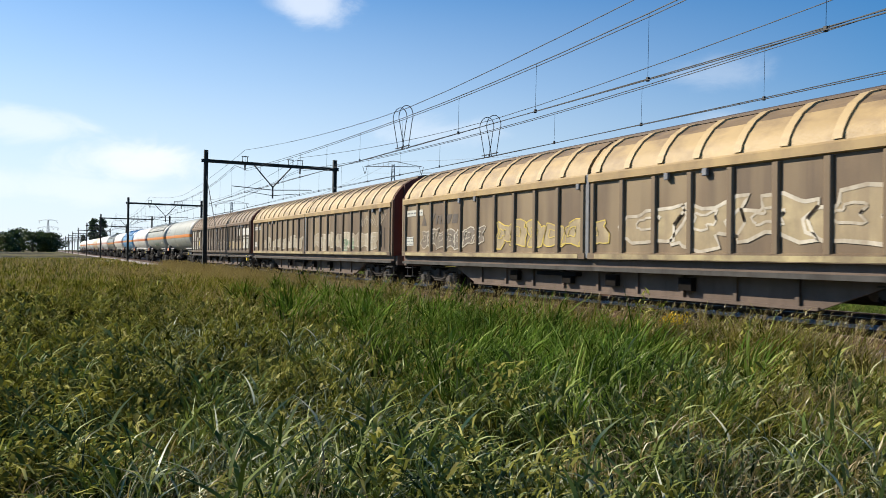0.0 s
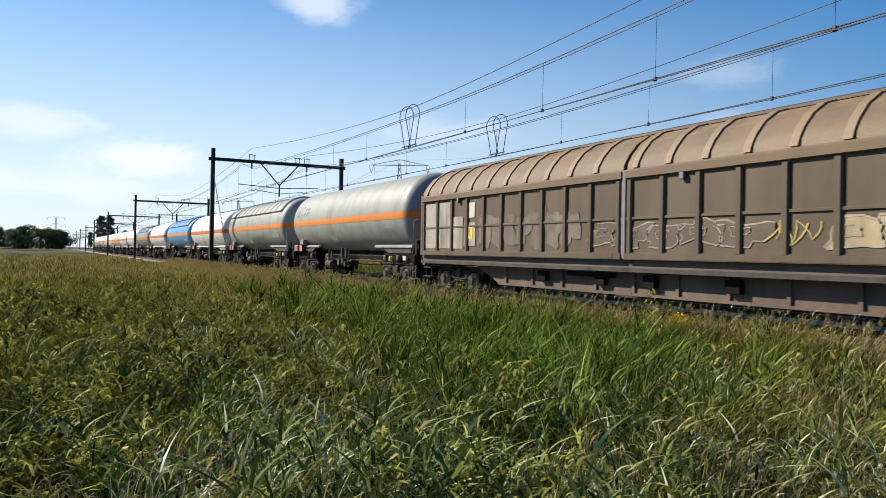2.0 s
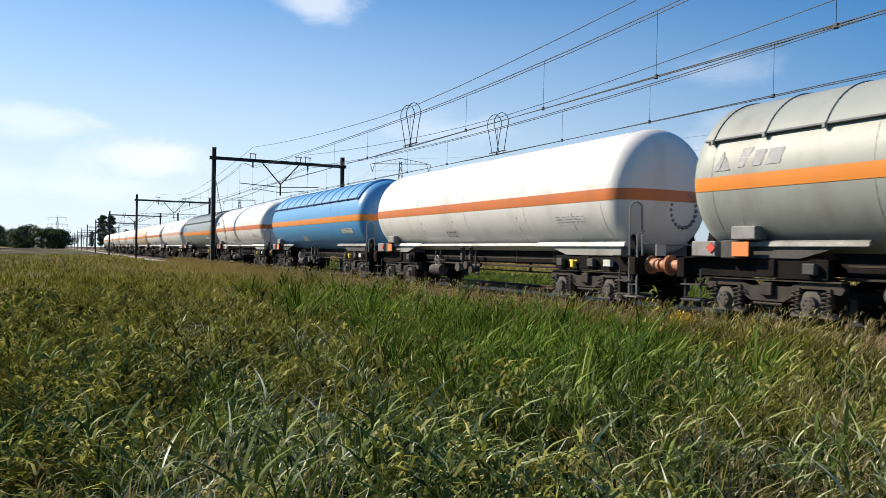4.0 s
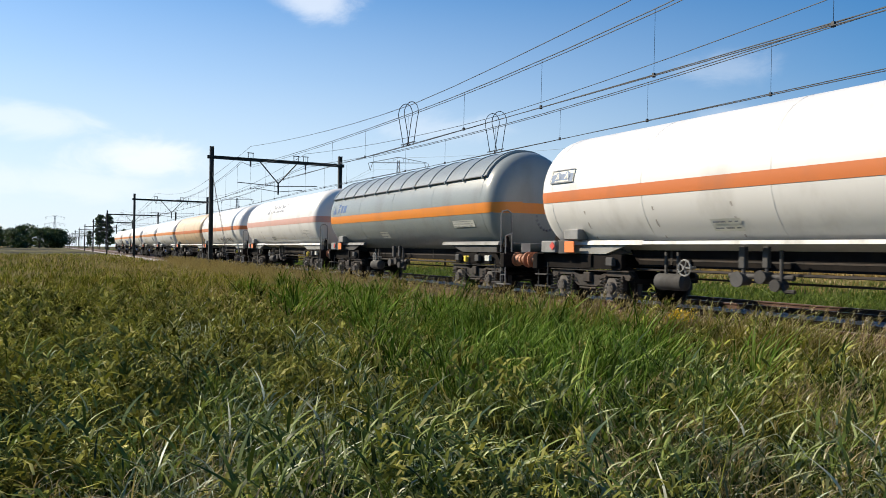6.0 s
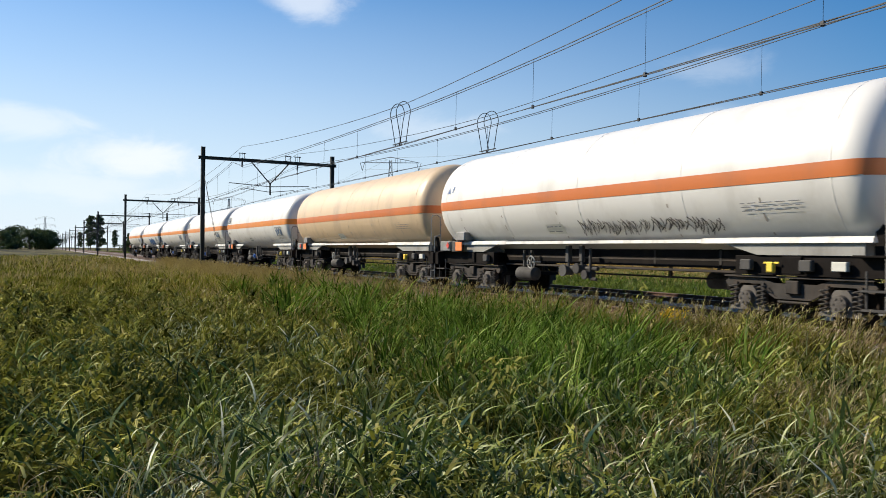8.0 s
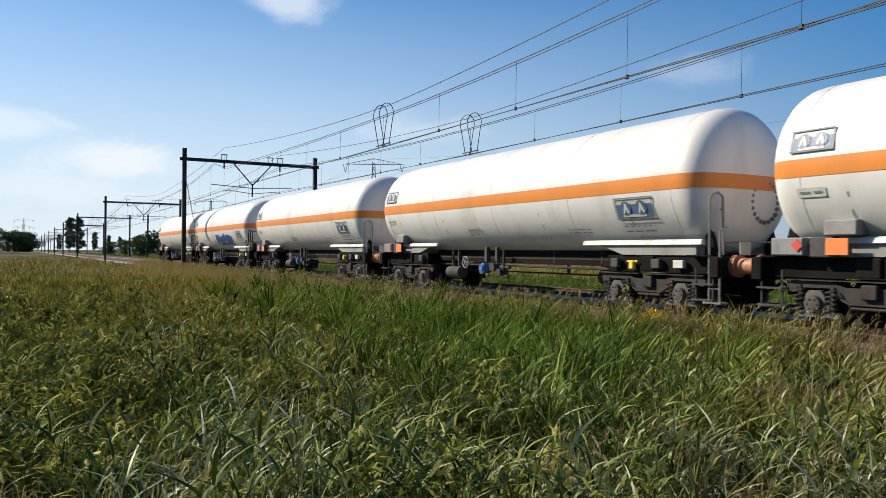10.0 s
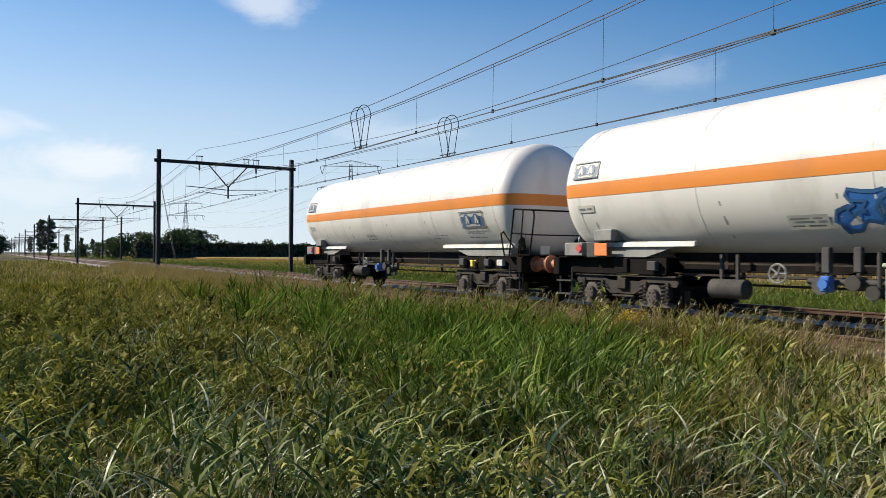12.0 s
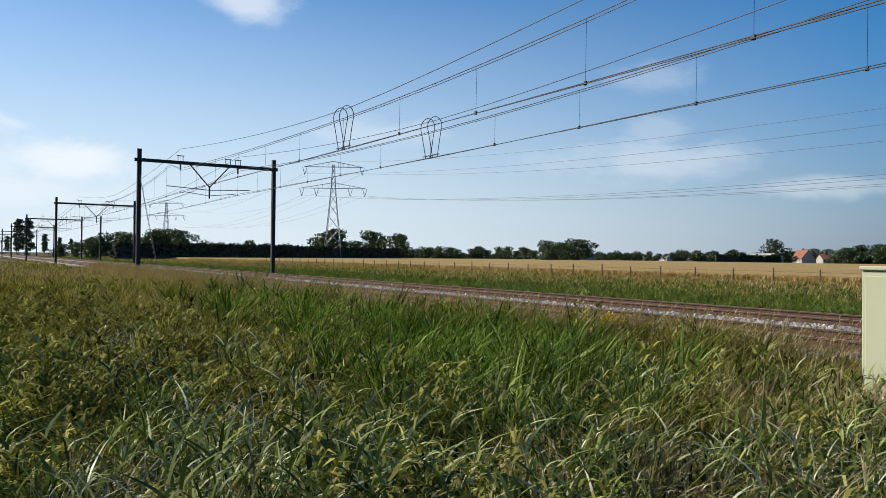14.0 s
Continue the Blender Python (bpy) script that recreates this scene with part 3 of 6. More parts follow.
@cached
def buffer_mesh():
    bm = rod(B(), (0, 0, 0), (0.34, 0, 0), 0.15, 16)
    rod(bm, (0.0, 0, 0), (0.05, 0, 0), 0.20, 16)
    rod(bm, (0.34, 0, 0), (0.56, 0, 0), 0.115, 16)
    rod(bm, (0.56, 0, 0), (0.60, 0, 0), 0.22, 16, 0.21)
    return made("buffer", bm, M["buffer"])


@cached
def coupling():
    bm = rod(B(), (0, 0, 1.0), (0.45, 0, 1.0), 0.05, 8)
    pipe(bm, [(0.45, 0.06, 1.0), (0.55, 0.06, 0.7), (0.62, 0.06, 0.62)], 0.022)
    pipe(bm, [(0.45, -0.06, 1.0), (0.55, -0.06, 0.7), (0.62, -0.06, 0.62)], 0.022)
    pipe(bm, [(0.0, -0.35, 0.95), (0.3, -0.37, 0.55), (0.6, -0.35, 0.75)], 0.03)
    return made("coupling", bm, M["black"])


def end_gear(w, half):
    for s in (-1, 1):
        for y in (-0.875, 0.875):
            part("buffer", buffer_mesh(), None, w, "", pose(s * (half - 0.6), y, 1.05, 0, 0, 0 if s > 0 else 180))
        part("coupling", coupling(), None, w, "", pose(s * (half - 0.6), 0, 0, 0, 0, 0 if s > 0 else 180))


@cached
def end_frame(light):
    """Headstock, deep sills over the bogie and the cross members."""
    bm = B()
    box(bm, 7.16, 7.38, -1.32, 1.32, 0.82, 1.22, 0.02)
    for y in (-1.04, 1.04):
        box(bm, 4.2, 7.20, y - 0.06, y + 0.06, 0.90, 1.23, 0.01)
        box(bm, 4.2, 7.20, y - 0.10, y + 0.10, 0.885, 0.91)
    box(bm, 5.2, 5.6, -1.15, 1.15, 0.90, 1.22, 0.02)
    box(bm, 6.6, 7.2, -1.3, 1.3, 1.22, 1.25)
    for y in (-0.9, 0.9):
        slab(bm, [(6.74, 1.24), (7.02, 1.24), (6.84, 1.86), (6.76, 1.86)], y - 0.05, y + 0.05)
    return made("end_frame", bm, M["black"])


@cached
def long_sill():
    bm = slab(B(), [(-4.6, 1.47), (-4.2, 0.98), (4.2, 0.98), (4.6, 1.47)], -0.05, 0.05)
    box(bm, -4.2, 4.2, -0.1, 0.1, 0.965, 0.995)
    return made("long_sill", bm, M["black"])


@cached
def saddle(light):
    """Cradle of plates that carries the tank's end, under a bright rolled flange."""
    bm = B()
    for y in (-1.14, 1.08):
        slab(bm, [(3.9, 1.46), (4.7, 1.24), (6.7, 1.24), (6.7, 1.46)], y, y + 0.06)
    for x in (4.7, 6.5):
        prism(bm, [(-1.06, 1.24), (1.06, 1.24), (1.02, 1.52), (0.7, 1.40), (-0.7, 1.40), (-1.02, 1.52)], x, x + 0.08)
    return made("saddle", bm, M["saddle_grey"] if light else M["steel_grey"])


@cached
def saddle_flange(light):
    bm = prism(B(), [(-0.07, 1.45), (0.07, 1.45), (0.05, 1.53), (0, 1.555), (-0.05, 1.53)], 3.45, 6.86)
    return made("saddle_flange", bm, M["white_part"] if light else M["step"])


@cached
def hand_wheel():
    bm = B()
    n = 16
    for i in range(n):
        a, b = 6.2832 * i / n, 6.2832 * (i + 1) / n
        rod(bm, (0.16 * math.cos(a), 0, 0.16 * math.sin(a)), (0.16 * math.cos(b), 0, 0.16 * math.sin(b)), 0.018, 5)
    for k in range(5):
        a = 6.2832 * k / 5
        rod(bm, (0, 0, 0), (0.16 * math.cos(a), 0, 0.16 * math.sin(a)), 0.014, 5)
    rod(bm, (0, -0.04, 0), (0, 0.3, 0), 0.03, 8)
    return made("hand_wheel", bm, M["saddle_grey"])


@cached
def valve_set(kind):
    bm = B()
    box(bm, -0.5, -0.36, -0.06, 0.06, 1.0, 1.42, 0.015)
    box(bm, 0.02, 0.15, -0.05, 0.05, 1.02, 1.42, 0.015)
    rod(bm, (-0.75, 0, 0.86), (0.62, 0.05, 0.86), 0.05, 10)
    for x, z, q in ((-0.43, 0.80, 0.12), (0.09, 0.86, 0.10), (0.40, 0.72, 0.09)):
        rod(bm, (x, -0.16, z), (x, 0.1, z), q, 12)
        rod(bm, (x, -0.20, z), (x, -0.15, z), q * 1.25, 12)
        rod(bm, (x, 0, z), (x, 0, 1.35), 0.035, 8)
    pipe(bm, [(0.4, -0.05, 0.8), (0.55, -0.1, 0.62), (0.75, -0.1, 0.62)], 0.04)
    return made("valve", bm, M["steel_grey"])


@cached
def air_tank():
    bm = turned(B(), [(-0.42, 0.0), (-0.42, 0.10), (-0.36, 0.18), (0.36, 0.18), (0.42, 0.10), (0.42, 0.0)], 0.66, 16)
    box(bm, -0.2, -0.15, -0.03, 0.03, 0.8, 1.3)
    box(bm, 0.15, 0.2, -0.03, 0.03, 0.8, 1.3)
    return made("air_reservoir", bm, M["steel_grey"])


@cached
def brake_pipes():
    bm = B()
    for y, z in ((-0.55, 1.12), (-0.66, 0.90), (0.5, 1.1)):
        rod(bm, (-4.2, y, z), (4.2, y, z), 0.03, 6)
    rod(bm, (-4.0, -0.1, 0.72), (4.0, -0.1, 0.72), 0.022, 6)
    for x in (-3.2, -1.4, 1.6, 3.4):
        box(bm, x - 0.03, x + 0.03, -0.58, 0.55, 0.95, 1.02)
        box(bm, x - 0.03, x + 0.03, -0.12, -0.06, 0.7, 1.3)
        box(bm, x - 0.03, x + 0.03, -0.58, -0.5, 0.95, 1.42)
        box(bm, x - 0.03, x + 0.03, 0.5, 0.58, 0.95, 1.42)
    return made("brake_piping", bm, M["steel_dark"])


@cached
def handrail():
    """Tall hooped grab rail with a ladder down to a tread."""
    bm = B()
    pipe(bm, [(7.12, -1.26, 0.36), (7.12, -1.26, 2.30), (7.16, -1.24, 2.40), (7.16, -1.08, 2.44), (7.16, -0.95, 2.36), (7.16, -0.92, 1.24)], 0.022)
    pipe(bm, [(7.36, -1.26, 0.36), (7.36, -1.26, 1.70), (7.30, -1.0, 1.78)], 0.022)
    pipe(bm, [(7.16, -0.92, 2.1), (6.82, -0.72, 2.2)], 0.018)
    pipe(bm, [(7.16, -0.92, 1.5), (7.34, -0.5, 1.5), (7.34, 0.6, 1.5), (7.30, 1.2, 1.24)], 0.018)
    for z in (0.62, 0.92):
        pipe(bm, [(7.12, -1.26, z), (7.36, -1.26, z)], 0.016)
    box(bm, 7.04, 7.44, -1.34, -1.12, 0.34, 0.37)
    return made("handrail", bm, M["step"])


@cached
def platform_rail():
    """Railed brakeman's platform: sloping posts, a bent top rail and a mid rail."""
    bm = B()
    for y in (-1.24, 1.24):
        pipe(bm, [(6.75, y, 1.25), (6.95, y, 2.42), (7.72, y, 2.36), (7.76, y, 2.2), (7.58, y, 1.25)], 0.022)
        pipe(bm, [(6.85, y, 1.82), (7.68, y, 1.76)], 0.016)
        pipe(bm, [(7.2, y, 1.25), (7.32, y, 2.39)], 0.018)
    pipe(bm, [(7.72, -1.24, 2.36), (7.76, 0.0, 2.36), (7.72, 1.24, 2.36)], 0.022)
    pipe(bm, [(7.68, -1.24, 1.76), (7.68, 1.24, 1.76)], 0.016)
    pipe(bm, [(6.6, -1.28, 1.25), (6.45, -1.28, 1.80), (6.55, -1.28, 1.86), (7.0, -1.28, 1.45)], 0.02)
    pipe(bm, [(7.12, -1.26, 0.36), (7.12, -1.26, 1.24)], 0.022)
    pipe(bm, [(7.36, -1.26, 0.36), (7.36, -1.26, 1.24)], 0.022)
    box(bm, 7.04, 7.44, -1.34, -1.12, 0.34, 0.37)
    box(bm, 6.55, 7.62, -1.28, 1.28, 1.255, 1.28)
    return made("handrail", bm, M["black"])


@cached
def manhole():
    """Round bolted cover on the dished end."""
    bm = B()
    for k in range(20):
        a = 6.2832 * k / 20
        p = Vector((7.0, 0.35 + 0.40 * math.cos(a), 2.30 + 0.40 * math.sin(a)))
        rod(bm, p, p + Vector((0.13, 0, 0)), 0.042, 6)
    return made("manhole_bolts", bm, M["ink"])


@cached
def footstep():
    bm = B()
    for x in (-0.2, 0.2):
        pipe(bm, [(x, 0, 1.0), (x, 0, 0.40)], 0.018)
    box(bm, -0.25, 0.25, -0.08, 0.12, 0.38, 0.41)
    box(bm, -0.25, 0.25, -0.08, 0.12, 0.68, 0.71)
    return made("footstep", bm, M["steel_grey"])


def on_shell(x, z, lift=0.008):
    """A place on the near side of the shell at height z."""
    c = max(-1.0, min(1.0, (z - AXIS) / R))
    return Vector((x, -(R + lift) * math.sqrt(1 - c * c), AXIS + (R + lift) * c))


def ribbon(bm, points, width, where, lift):
    """A painted stroke laid on a surface: where(x, z, lift) gives the place."""
    n = len(points)
    edge = []
    for i, (x, z) in enumerate(points):
        a, b = points[max(0, i - 1)], points[min(n - 1, i + 1)]
        d = Vector((b[0] - a[0], b[1] - a[1]))
        d = d.normalized() if d.length > 1e-6 else Vector((1, 0))
        edge.append([bm.verts.new(where(x - d.y * width * s, z + d.x * width * s, lift)) for s in (-0.5, 0.5)])
    for a, b in zip(edge, edge[1:]):
        bm.faces.new((a[0], a[1], b[1], b[0]))
    return bm


def scrawl(w, name, x0, x1, z0, z1, where, fill, line, seed, letters=6, fat=0.05, label="faded spray-painted graffiti shape"):
    """Unreadable graffiti: swelling block shapes with an outline, or angular strokes alone."""
    r = random.Random(seed)
    step = (x1 - x0) / letters
    for k in range(letters):
        cx, hw, hh = x0 + (k + 0.5) * step, step * 0.62, (z1 - z0) / 2 * r.uniform(0.8, 1.0)
        cz = (z0 + z1) / 2 + r.uniform(-0.05, 0.05)
        if fill is not None:
            n, a0, sq = 20, r.uniform(0, 6.28), r.uniform(0.35, 0.6)
            bumps = [(r.uniform(0.08, 0.22), i, r.uniform(0, 6.28)) for i in (2, 3, 5)]
            ring = []
            for i in range(n):
                a = 6.2832 * i / n
                q = 0.82 + sum(g * math.sin(f * a + p) for g, f, p in bumps)
                c, d = math.cos(a), math.sin(a)
                ring.append((cx + hw * q * math.copysign(abs(c) ** sq, c) + 0.2 * hw * d, cz + hh * min(1.05, q) * math.copysign(abs(d) ** sq, d)))
            lift = 0.009 + 0.001 * (k % 3)
            bm = B()
            mid = bm.verts.new(where(cx, cz, lift))
            rim = [bm.verts.new(where(*p, lift)) for p in ring]
            for i in range(n):
                bm.faces.new((mid, rim[i], rim[(i + 1) % n]))
            part("graffiti_patch", bm, fill, w, label)
            part(name, ribbon(B(), ring + ring[:2], fat, where, 0.015), line, w, label)
            part(name, ribbon(B(), [(cx + (x - cx) * 0.36 - 0.1 * hw, cz + (z - cz) * 0.36 + 0.12 * hh) for x, z in ring + ring[:2]], fat * 0.7, where, 0.018), line, w, label)
        for turn in range(0 if fill is not None else 2):
            n = r.randint(4, 7)
            pts = []
            for i in range(n):
                pts.append((cx - hw * 0.7 + hw * 1.4 * i / (n - 1) + r.uniform(-0.3, 0.3) * hw, cz + hh * (r.uniform(0.4, 0.95) if (i + turn) % 2 else r.uniform(-0.95, -0.3))))
            bent = [pts[0]]
            for a, b in zip(pts, pts[1:]):
                bent += [(a[0] + (b[0] - a[0]) * u + 0.06 * math.sin(3.14 * u), a[1] + (b[1] - a[1]) * u) for u in (0.33, 0.66, 1.0)]
            part(name, ribbon(B(), bent, fat * r.uniform(0.5, 0.9), where, 0.018 + 0.002 * turn), line, w, label)


def mark_panel(w, x0, x1, z0, z1, where=on_shell):
    """A framed pale panel with a blue lower half and two blue discs that carry pale shapes."""
    cx, h = (x0 + x1) / 2, z1 - z0
    bm = ribbon(B(), [(x0 + (x1 - x0) * i / 4, (z0 + z1) / 2) for i in range(5)], h, where, 0.014)
    panel = part("mark_panel", bm, M["plate"], w, "pale panel with blue shapes")
    part("blue_field", ribbon(B(), [(x0 + 0.03 + (x1 - x0 - 0.06) * i / 4, z0 + h * 0.36) for i in range(5)], h * 0.62, where, 0.018), M["panel"], panel)
    part("white_strip", ribbon(B(), [(x0 + 0.2 * (x1 - x0), z0 + h * 0.15), (cx, z0 + h * 0.15), (x1 - 0.2 * (x1 - x0), z0 + h * 0.15)], h * 0.12, where, 0.022), M["plate"], panel)
    for k in (0.30, 0.70):
        c, z, q = x0 + (x1 - x0) * k, z0 + h * 0.50, h * 0.34
        disc = B()
        disc.faces.new([disc.verts.new(where(c + q * math.cos(a * 0.39), z + q * math.sin(a * 0.39), 0.024)) for a in range(16)])
        disc = part("blue_disc", disc, M["panel"], panel)
        bm = B()
        bm.faces.new([bm.verts.new(where(c + q * a, z + q * b, 0.030)) for a, b in ((-0.6, -0.65), (-0.1, 0.7), (0.15, 0.7), (0.6, -0.65), (0.25, -0.65), (0.0, 0.0), (-0.25, -0.65))])
        part("pale_shape", bm, M["plate"], disc)
    rim = B()
    for z in (z1 - 0.012, z0 + 0.012):
        ribbon(rim, [(x0, z), (cx, z), (x1, z)], 0.024, where, 0.034)
    for x in (x0 + 0.012, x1 - 0.012):
        ribbon(rim, [(x, z0), (x, z1)], 0.024, where, 0.034)
    part("panel_rim", rim, M["ink"], panel)


def data_plate(w, x0, x1, z0, z1, seed=1, where=on_shell, rows=3, ground=True):
    """A pale plate with bars of unreadable writing."""
    r = random.Random(seed)
    bm, ink = B(), B()
    n = 5
    for i in range(n):
        u, v = x0 + (x1 - x0) * i / n, x0 + (x1 - x0) * (i + 1) / n
        bm.faces.new([bm.verts.new(where(x, z, 0.014)) for x, z in ((u, z0), (v, z0), (v, z1), (u, z1))])
    bmesh.ops.remove_doubles(bm, verts=bm.verts, dist=1e-4)
    for k in range(rows):
        z = z0 + (k + 0.5) * (z1 - z0) / rows
        x = x0 + 0.05
        while x < x1 - 0.12:
            l = min(r.uniform(0.08, 0.35), x1 - 0.05 - x)
            ribbon(ink, [(x, z), (x + l, z)], (z1 - z0) / rows * 0.22, where, 0.020)
            x += l + 0.06
    p = part("data_plate", bm, M["plate"], w, "pale plate with small writing") if ground else w
    part("writing_strip", ink, M["ink"], p)


def emblem(w, x, z, size, material, marks, where=on_shell):
    """An owner's mark as plain shapes: a triangle or shield and some bars."""
    s = size
    sign = B()
    for pts in ([(0, 0), (0.45 * s, 0.9 * s), (0.55 * s, 0.6 * s), (0.3 * s, 0)], [(0.35 * s, 0), (0.62 * s, 0.62 * s), (0.9 * s, 0)]):
        sign.faces.new([sign.verts.new(where(x + a, z + b, 0.010)) for a, b in pts])
    sign = part("owner_mark", sign, material, w, "plain coloured owner's mark")
    u = x + 1.2 * s
    for k, l in enumerate(marks):
        bm, hh = B(), (0.66 if k % 3 else 0.82) * s
        foot = (0.5, 0.8, 1.0)[k % 3] * l * s
        top = l * s
        bm.faces.new([bm.verts.new(where(u + a, z + b, 0.010)) for a, b in ((0.10 * s, 0.08 * s), (0.10 * s + foot, 0.08 * s), (0.26 * s + top, 0.08 * s + hh), (0.26 * s, 0.08 * s + hh))])
        part("mark_shape", bm, material, sign)
        u += (l + 0.14) * s


def tank_wagon(s_left, coat, band, label, shield=False, mark=None, light=True, seed=1, seams=True, band_z=(2.49, 2.75), valve=0):
    """A bogie gas tank wagon; s_left: where its tank's rear tip stands at the start."""
    x = s_left + HALF
    w = thing("tank_wagon", pose(x, NEAR, 0), label, "tank wagon", "tank wagons of the freight train")
    wagons.append((w, x))
    tank = part("tank", turned(B(), dome_profile(R, HALF), AXIS, 56), P[coat], w)
    a0, a1 = (math.degrees(math.acos((z - AXIS) / R)) for z in (band_z[1], band_z[0]))
    # band round the shell and across both ends
    prof = [(q, r + 0.006) for q, r in dome_profile(R, HALF) if r > 0.0]
    bm = turned(B(), prof, AXIS, 4, a0, a1 - a0)
    turned(bm, prof, AXIS, 4, 360 - a1, a1 - a0)
    for sgn in (-1, 1):
        face = dome_profile(R, HALF)
        pts = sorted([(r, sgn * abs(q)) for q, r in face if q * sgn > 0])
        zc = (band_z[0] + band_z[1]) / 2 - AXIS
        hw = (band_z[1] - band_z[0]) / 2
        cells = []
        for yy in [t * 0.1 for t in range(-14, 15)]:
            row = []
            for zz in (zc - hw, zc + hw):
                rr = math.hypot(yy, zz)
                xs = np.interp(rr, [p[0] for p in pts], [p[1] for p in pts])
                row.append(bm.verts.new((xs + sgn * 0.008, yy, AXIS + zz)))
            cells.append(row)
        for a, b in zip(cells, cells[1:]):
            bm.faces.new((a[0], b[0], b[1], a[1]))
    part("orange_band", bm, P[band], w)
    if seams:
        for q in (-6.34, -3.2, 0.0, 3.2, 6.34):
            part("weld_seam", turned(B(), [(q - 0.02, R - 0.01), (q - 0.012, R + 0.005), (q + 0.012, R + 0.005), (q + 0.02, R - 0.01)], AXIS, 48), P[coat], tank)
    if shield:
        sh = part("sun_shield", turned(B(), [(-6.6, R), (-6.6, R + 0.07), (6.45, R + 0.07), (6.45, R)], AXIS, 28, -62, 124), P[coat], w, "curved sheet-metal sun shield")
        bm = B()
        for k in range(12):
            q = -6.4 + k * 12.7 / 11
            turned(bm, [(q - 0.02, R + 0.07), (q - 0.015, R + 0.095), (q + 0.015, R + 0.095), (q + 0.02, R + 0.07)], AXIS, 24, -62, 124)
        part("shield_rib", bm, P[coat], sh)
        bm = B()
        edge = on_shell(0, AXIS + R * math.cos(radians(62)), 0.07)
        rod(bm, (-6.6, edge.y, edge.z), (6.45, edge.y, edge.z), 0.022, 6)
        part("shield_edge", bm, M["ink"], sh)
        br = made("shield_bracket", box(B(), -0.03, 0.03, -0.05, 0.03, -0.08, 0.02, 0.008), P[coat])
        for k in range(12):
            part("shield_bracket", br, None, sh, "", (-6.4 + k * 12.7 / 11, edge.y, edge.z))
    for sgn in (-1, 1):
        m = pose(0, 0, 0, 0, 0, 0 if sgn > 0 else 180)
        part("end_frame", end_frame(light), None, w, "", m)
        cradle = part("saddle", saddle(light), None, w, "", m)
        for y in (-1.13, 1.13):
            part("saddle_flange", saddle_flange(light), None, cradle, "", (0, y, 0))
        bogie(w, sgn * 5.4)
        part("footstep", footstep(), None, w, "", pose(sgn * 7.0, -1.25, 0))
    end_gear(w, 7.985)
    if valve == 2:
        part("handrail", platform_rail(), None, w, "black railed brakeman's platform")
    else:
        part("handrail", handrail(), None, w)
        part("manhole_bolts", manhole(), None, tank, "ring of dark bolts on the tank end")
    for y in (-0.52, 0.52):
        part("long_sill", long_sill(), None, w, "", (0, y, 0))
    if light and not valve:
        for y in (-1.13, 1.13):
            part("skirt_rail", prism(B(), [(y - 0.06, 1.46), (y + 0.06, 1.46), (y + 0.05, 1.53), (y - 0.05, 1.53)], -3.45, 3.45), M["white_part"], w)
    part("brake_piping", brake_pipes(), None, w)
    part("air_reservoir", air_tank(), None, w, "", pose(-3.0, -0.75, 0))
    part("air_reservoir", air_tank(), None, w, "", pose(2.6, 0.5, 0))
    part("valve", valve_set(valve), None, w, "", pose(-0.6, -0.9, 0))
    if valve:
        part("valve_cap", rod(box(B(), -0.08, 0.08, -0.12, 0.05, 0.72, 0.98, 0.02), (0, -0.18, 0.85), (0, -0.1, 0.85), 0.08, 12), M["blue_valve"], w, "blue valve cap", pose(-0.95, -1.0, -0.02))
    part("hand_wheel", hand_wheel(), None, w, "", pose(-1.7 if valve else -2.2, -1.22, 0.98))
    # boxes and plates at the rear end
    part("valve_box", box(B(), -6.95, -6.35, -1.36, -1.05, 1.25, 1.55, 0.02), M["step"], w)
    part("valve_box", box(B(), -6.25, -5.85, -1.34, -1.05, 1.22, 1.56, 0.02), M["steel_grey"], w)
    part("hazard_plate", box(B(), -5.95, -5.57, -1.385, -1.36, 1.26, 1.53, 0.008), M["orange_plate"], w, "orange hazard plate")
    part("valve_box", box(B(), -6.0, -5.45, -1.36, -1.02, 1.57, 1.82, 0.02), M["step"], w)
    part("hazard_diamond", box(B(), -0.075, 0.075, -0.008, 0.008, -0.075, 0.075), M["red"], w, "red hazard diamond", pose(-6.45, -1.375, 1.42, 0, 45, 0))
    part("brake_lever", pipe(box(B(), 4.98, 5.12, -1.26, -1.16, 0.93, 1.12, 0.02), [(4.9, -1.2, 1.1), (5.2, -1.2, 1.1)], 0.02), M["yellow"], w, "yellow brake lever")
    part("junction_box", box(B(), 6.2, 6.46, -1.24, -1.14, 0.98, 1.14, 0.01), M["plate"], w, "small white plate")
    for q in (-4.6, 4.4, 5.6):
        part("junction_box", box(B(), q, q + 0.24, -1.24, -1.12, 0.96, 1.16, 0.02), M["steel_grey"], w)
    part("end_sign", box(B(), 7.39, 7.40, -0.75, -0.45, 1.25, 1.5), M["plate"], w)
    if not valve:
        data_plate(w, 4.5, 5.8, 2.0, 2.2, seed, ground=shield)
    data_plate(w, -1.5, -0.8, 1.72, 1.95, seed + 3, rows=2)
    if mark:
        emblem(w, *mark)
    r = random.Random(seed)
    for k in range(5):
        q = -5.5 + k * 2.6 + r.uniform(-0.6, 0.6)
        part("rust_run", ribbon(B(), [(q, 2.25), (q + r.uniform(-0.02, 0.02), 1.9), (q + 0.02, 1.6)], 0.035, on_shell, 0.007), P["rust_run"], w, "thin rust run")
    return w


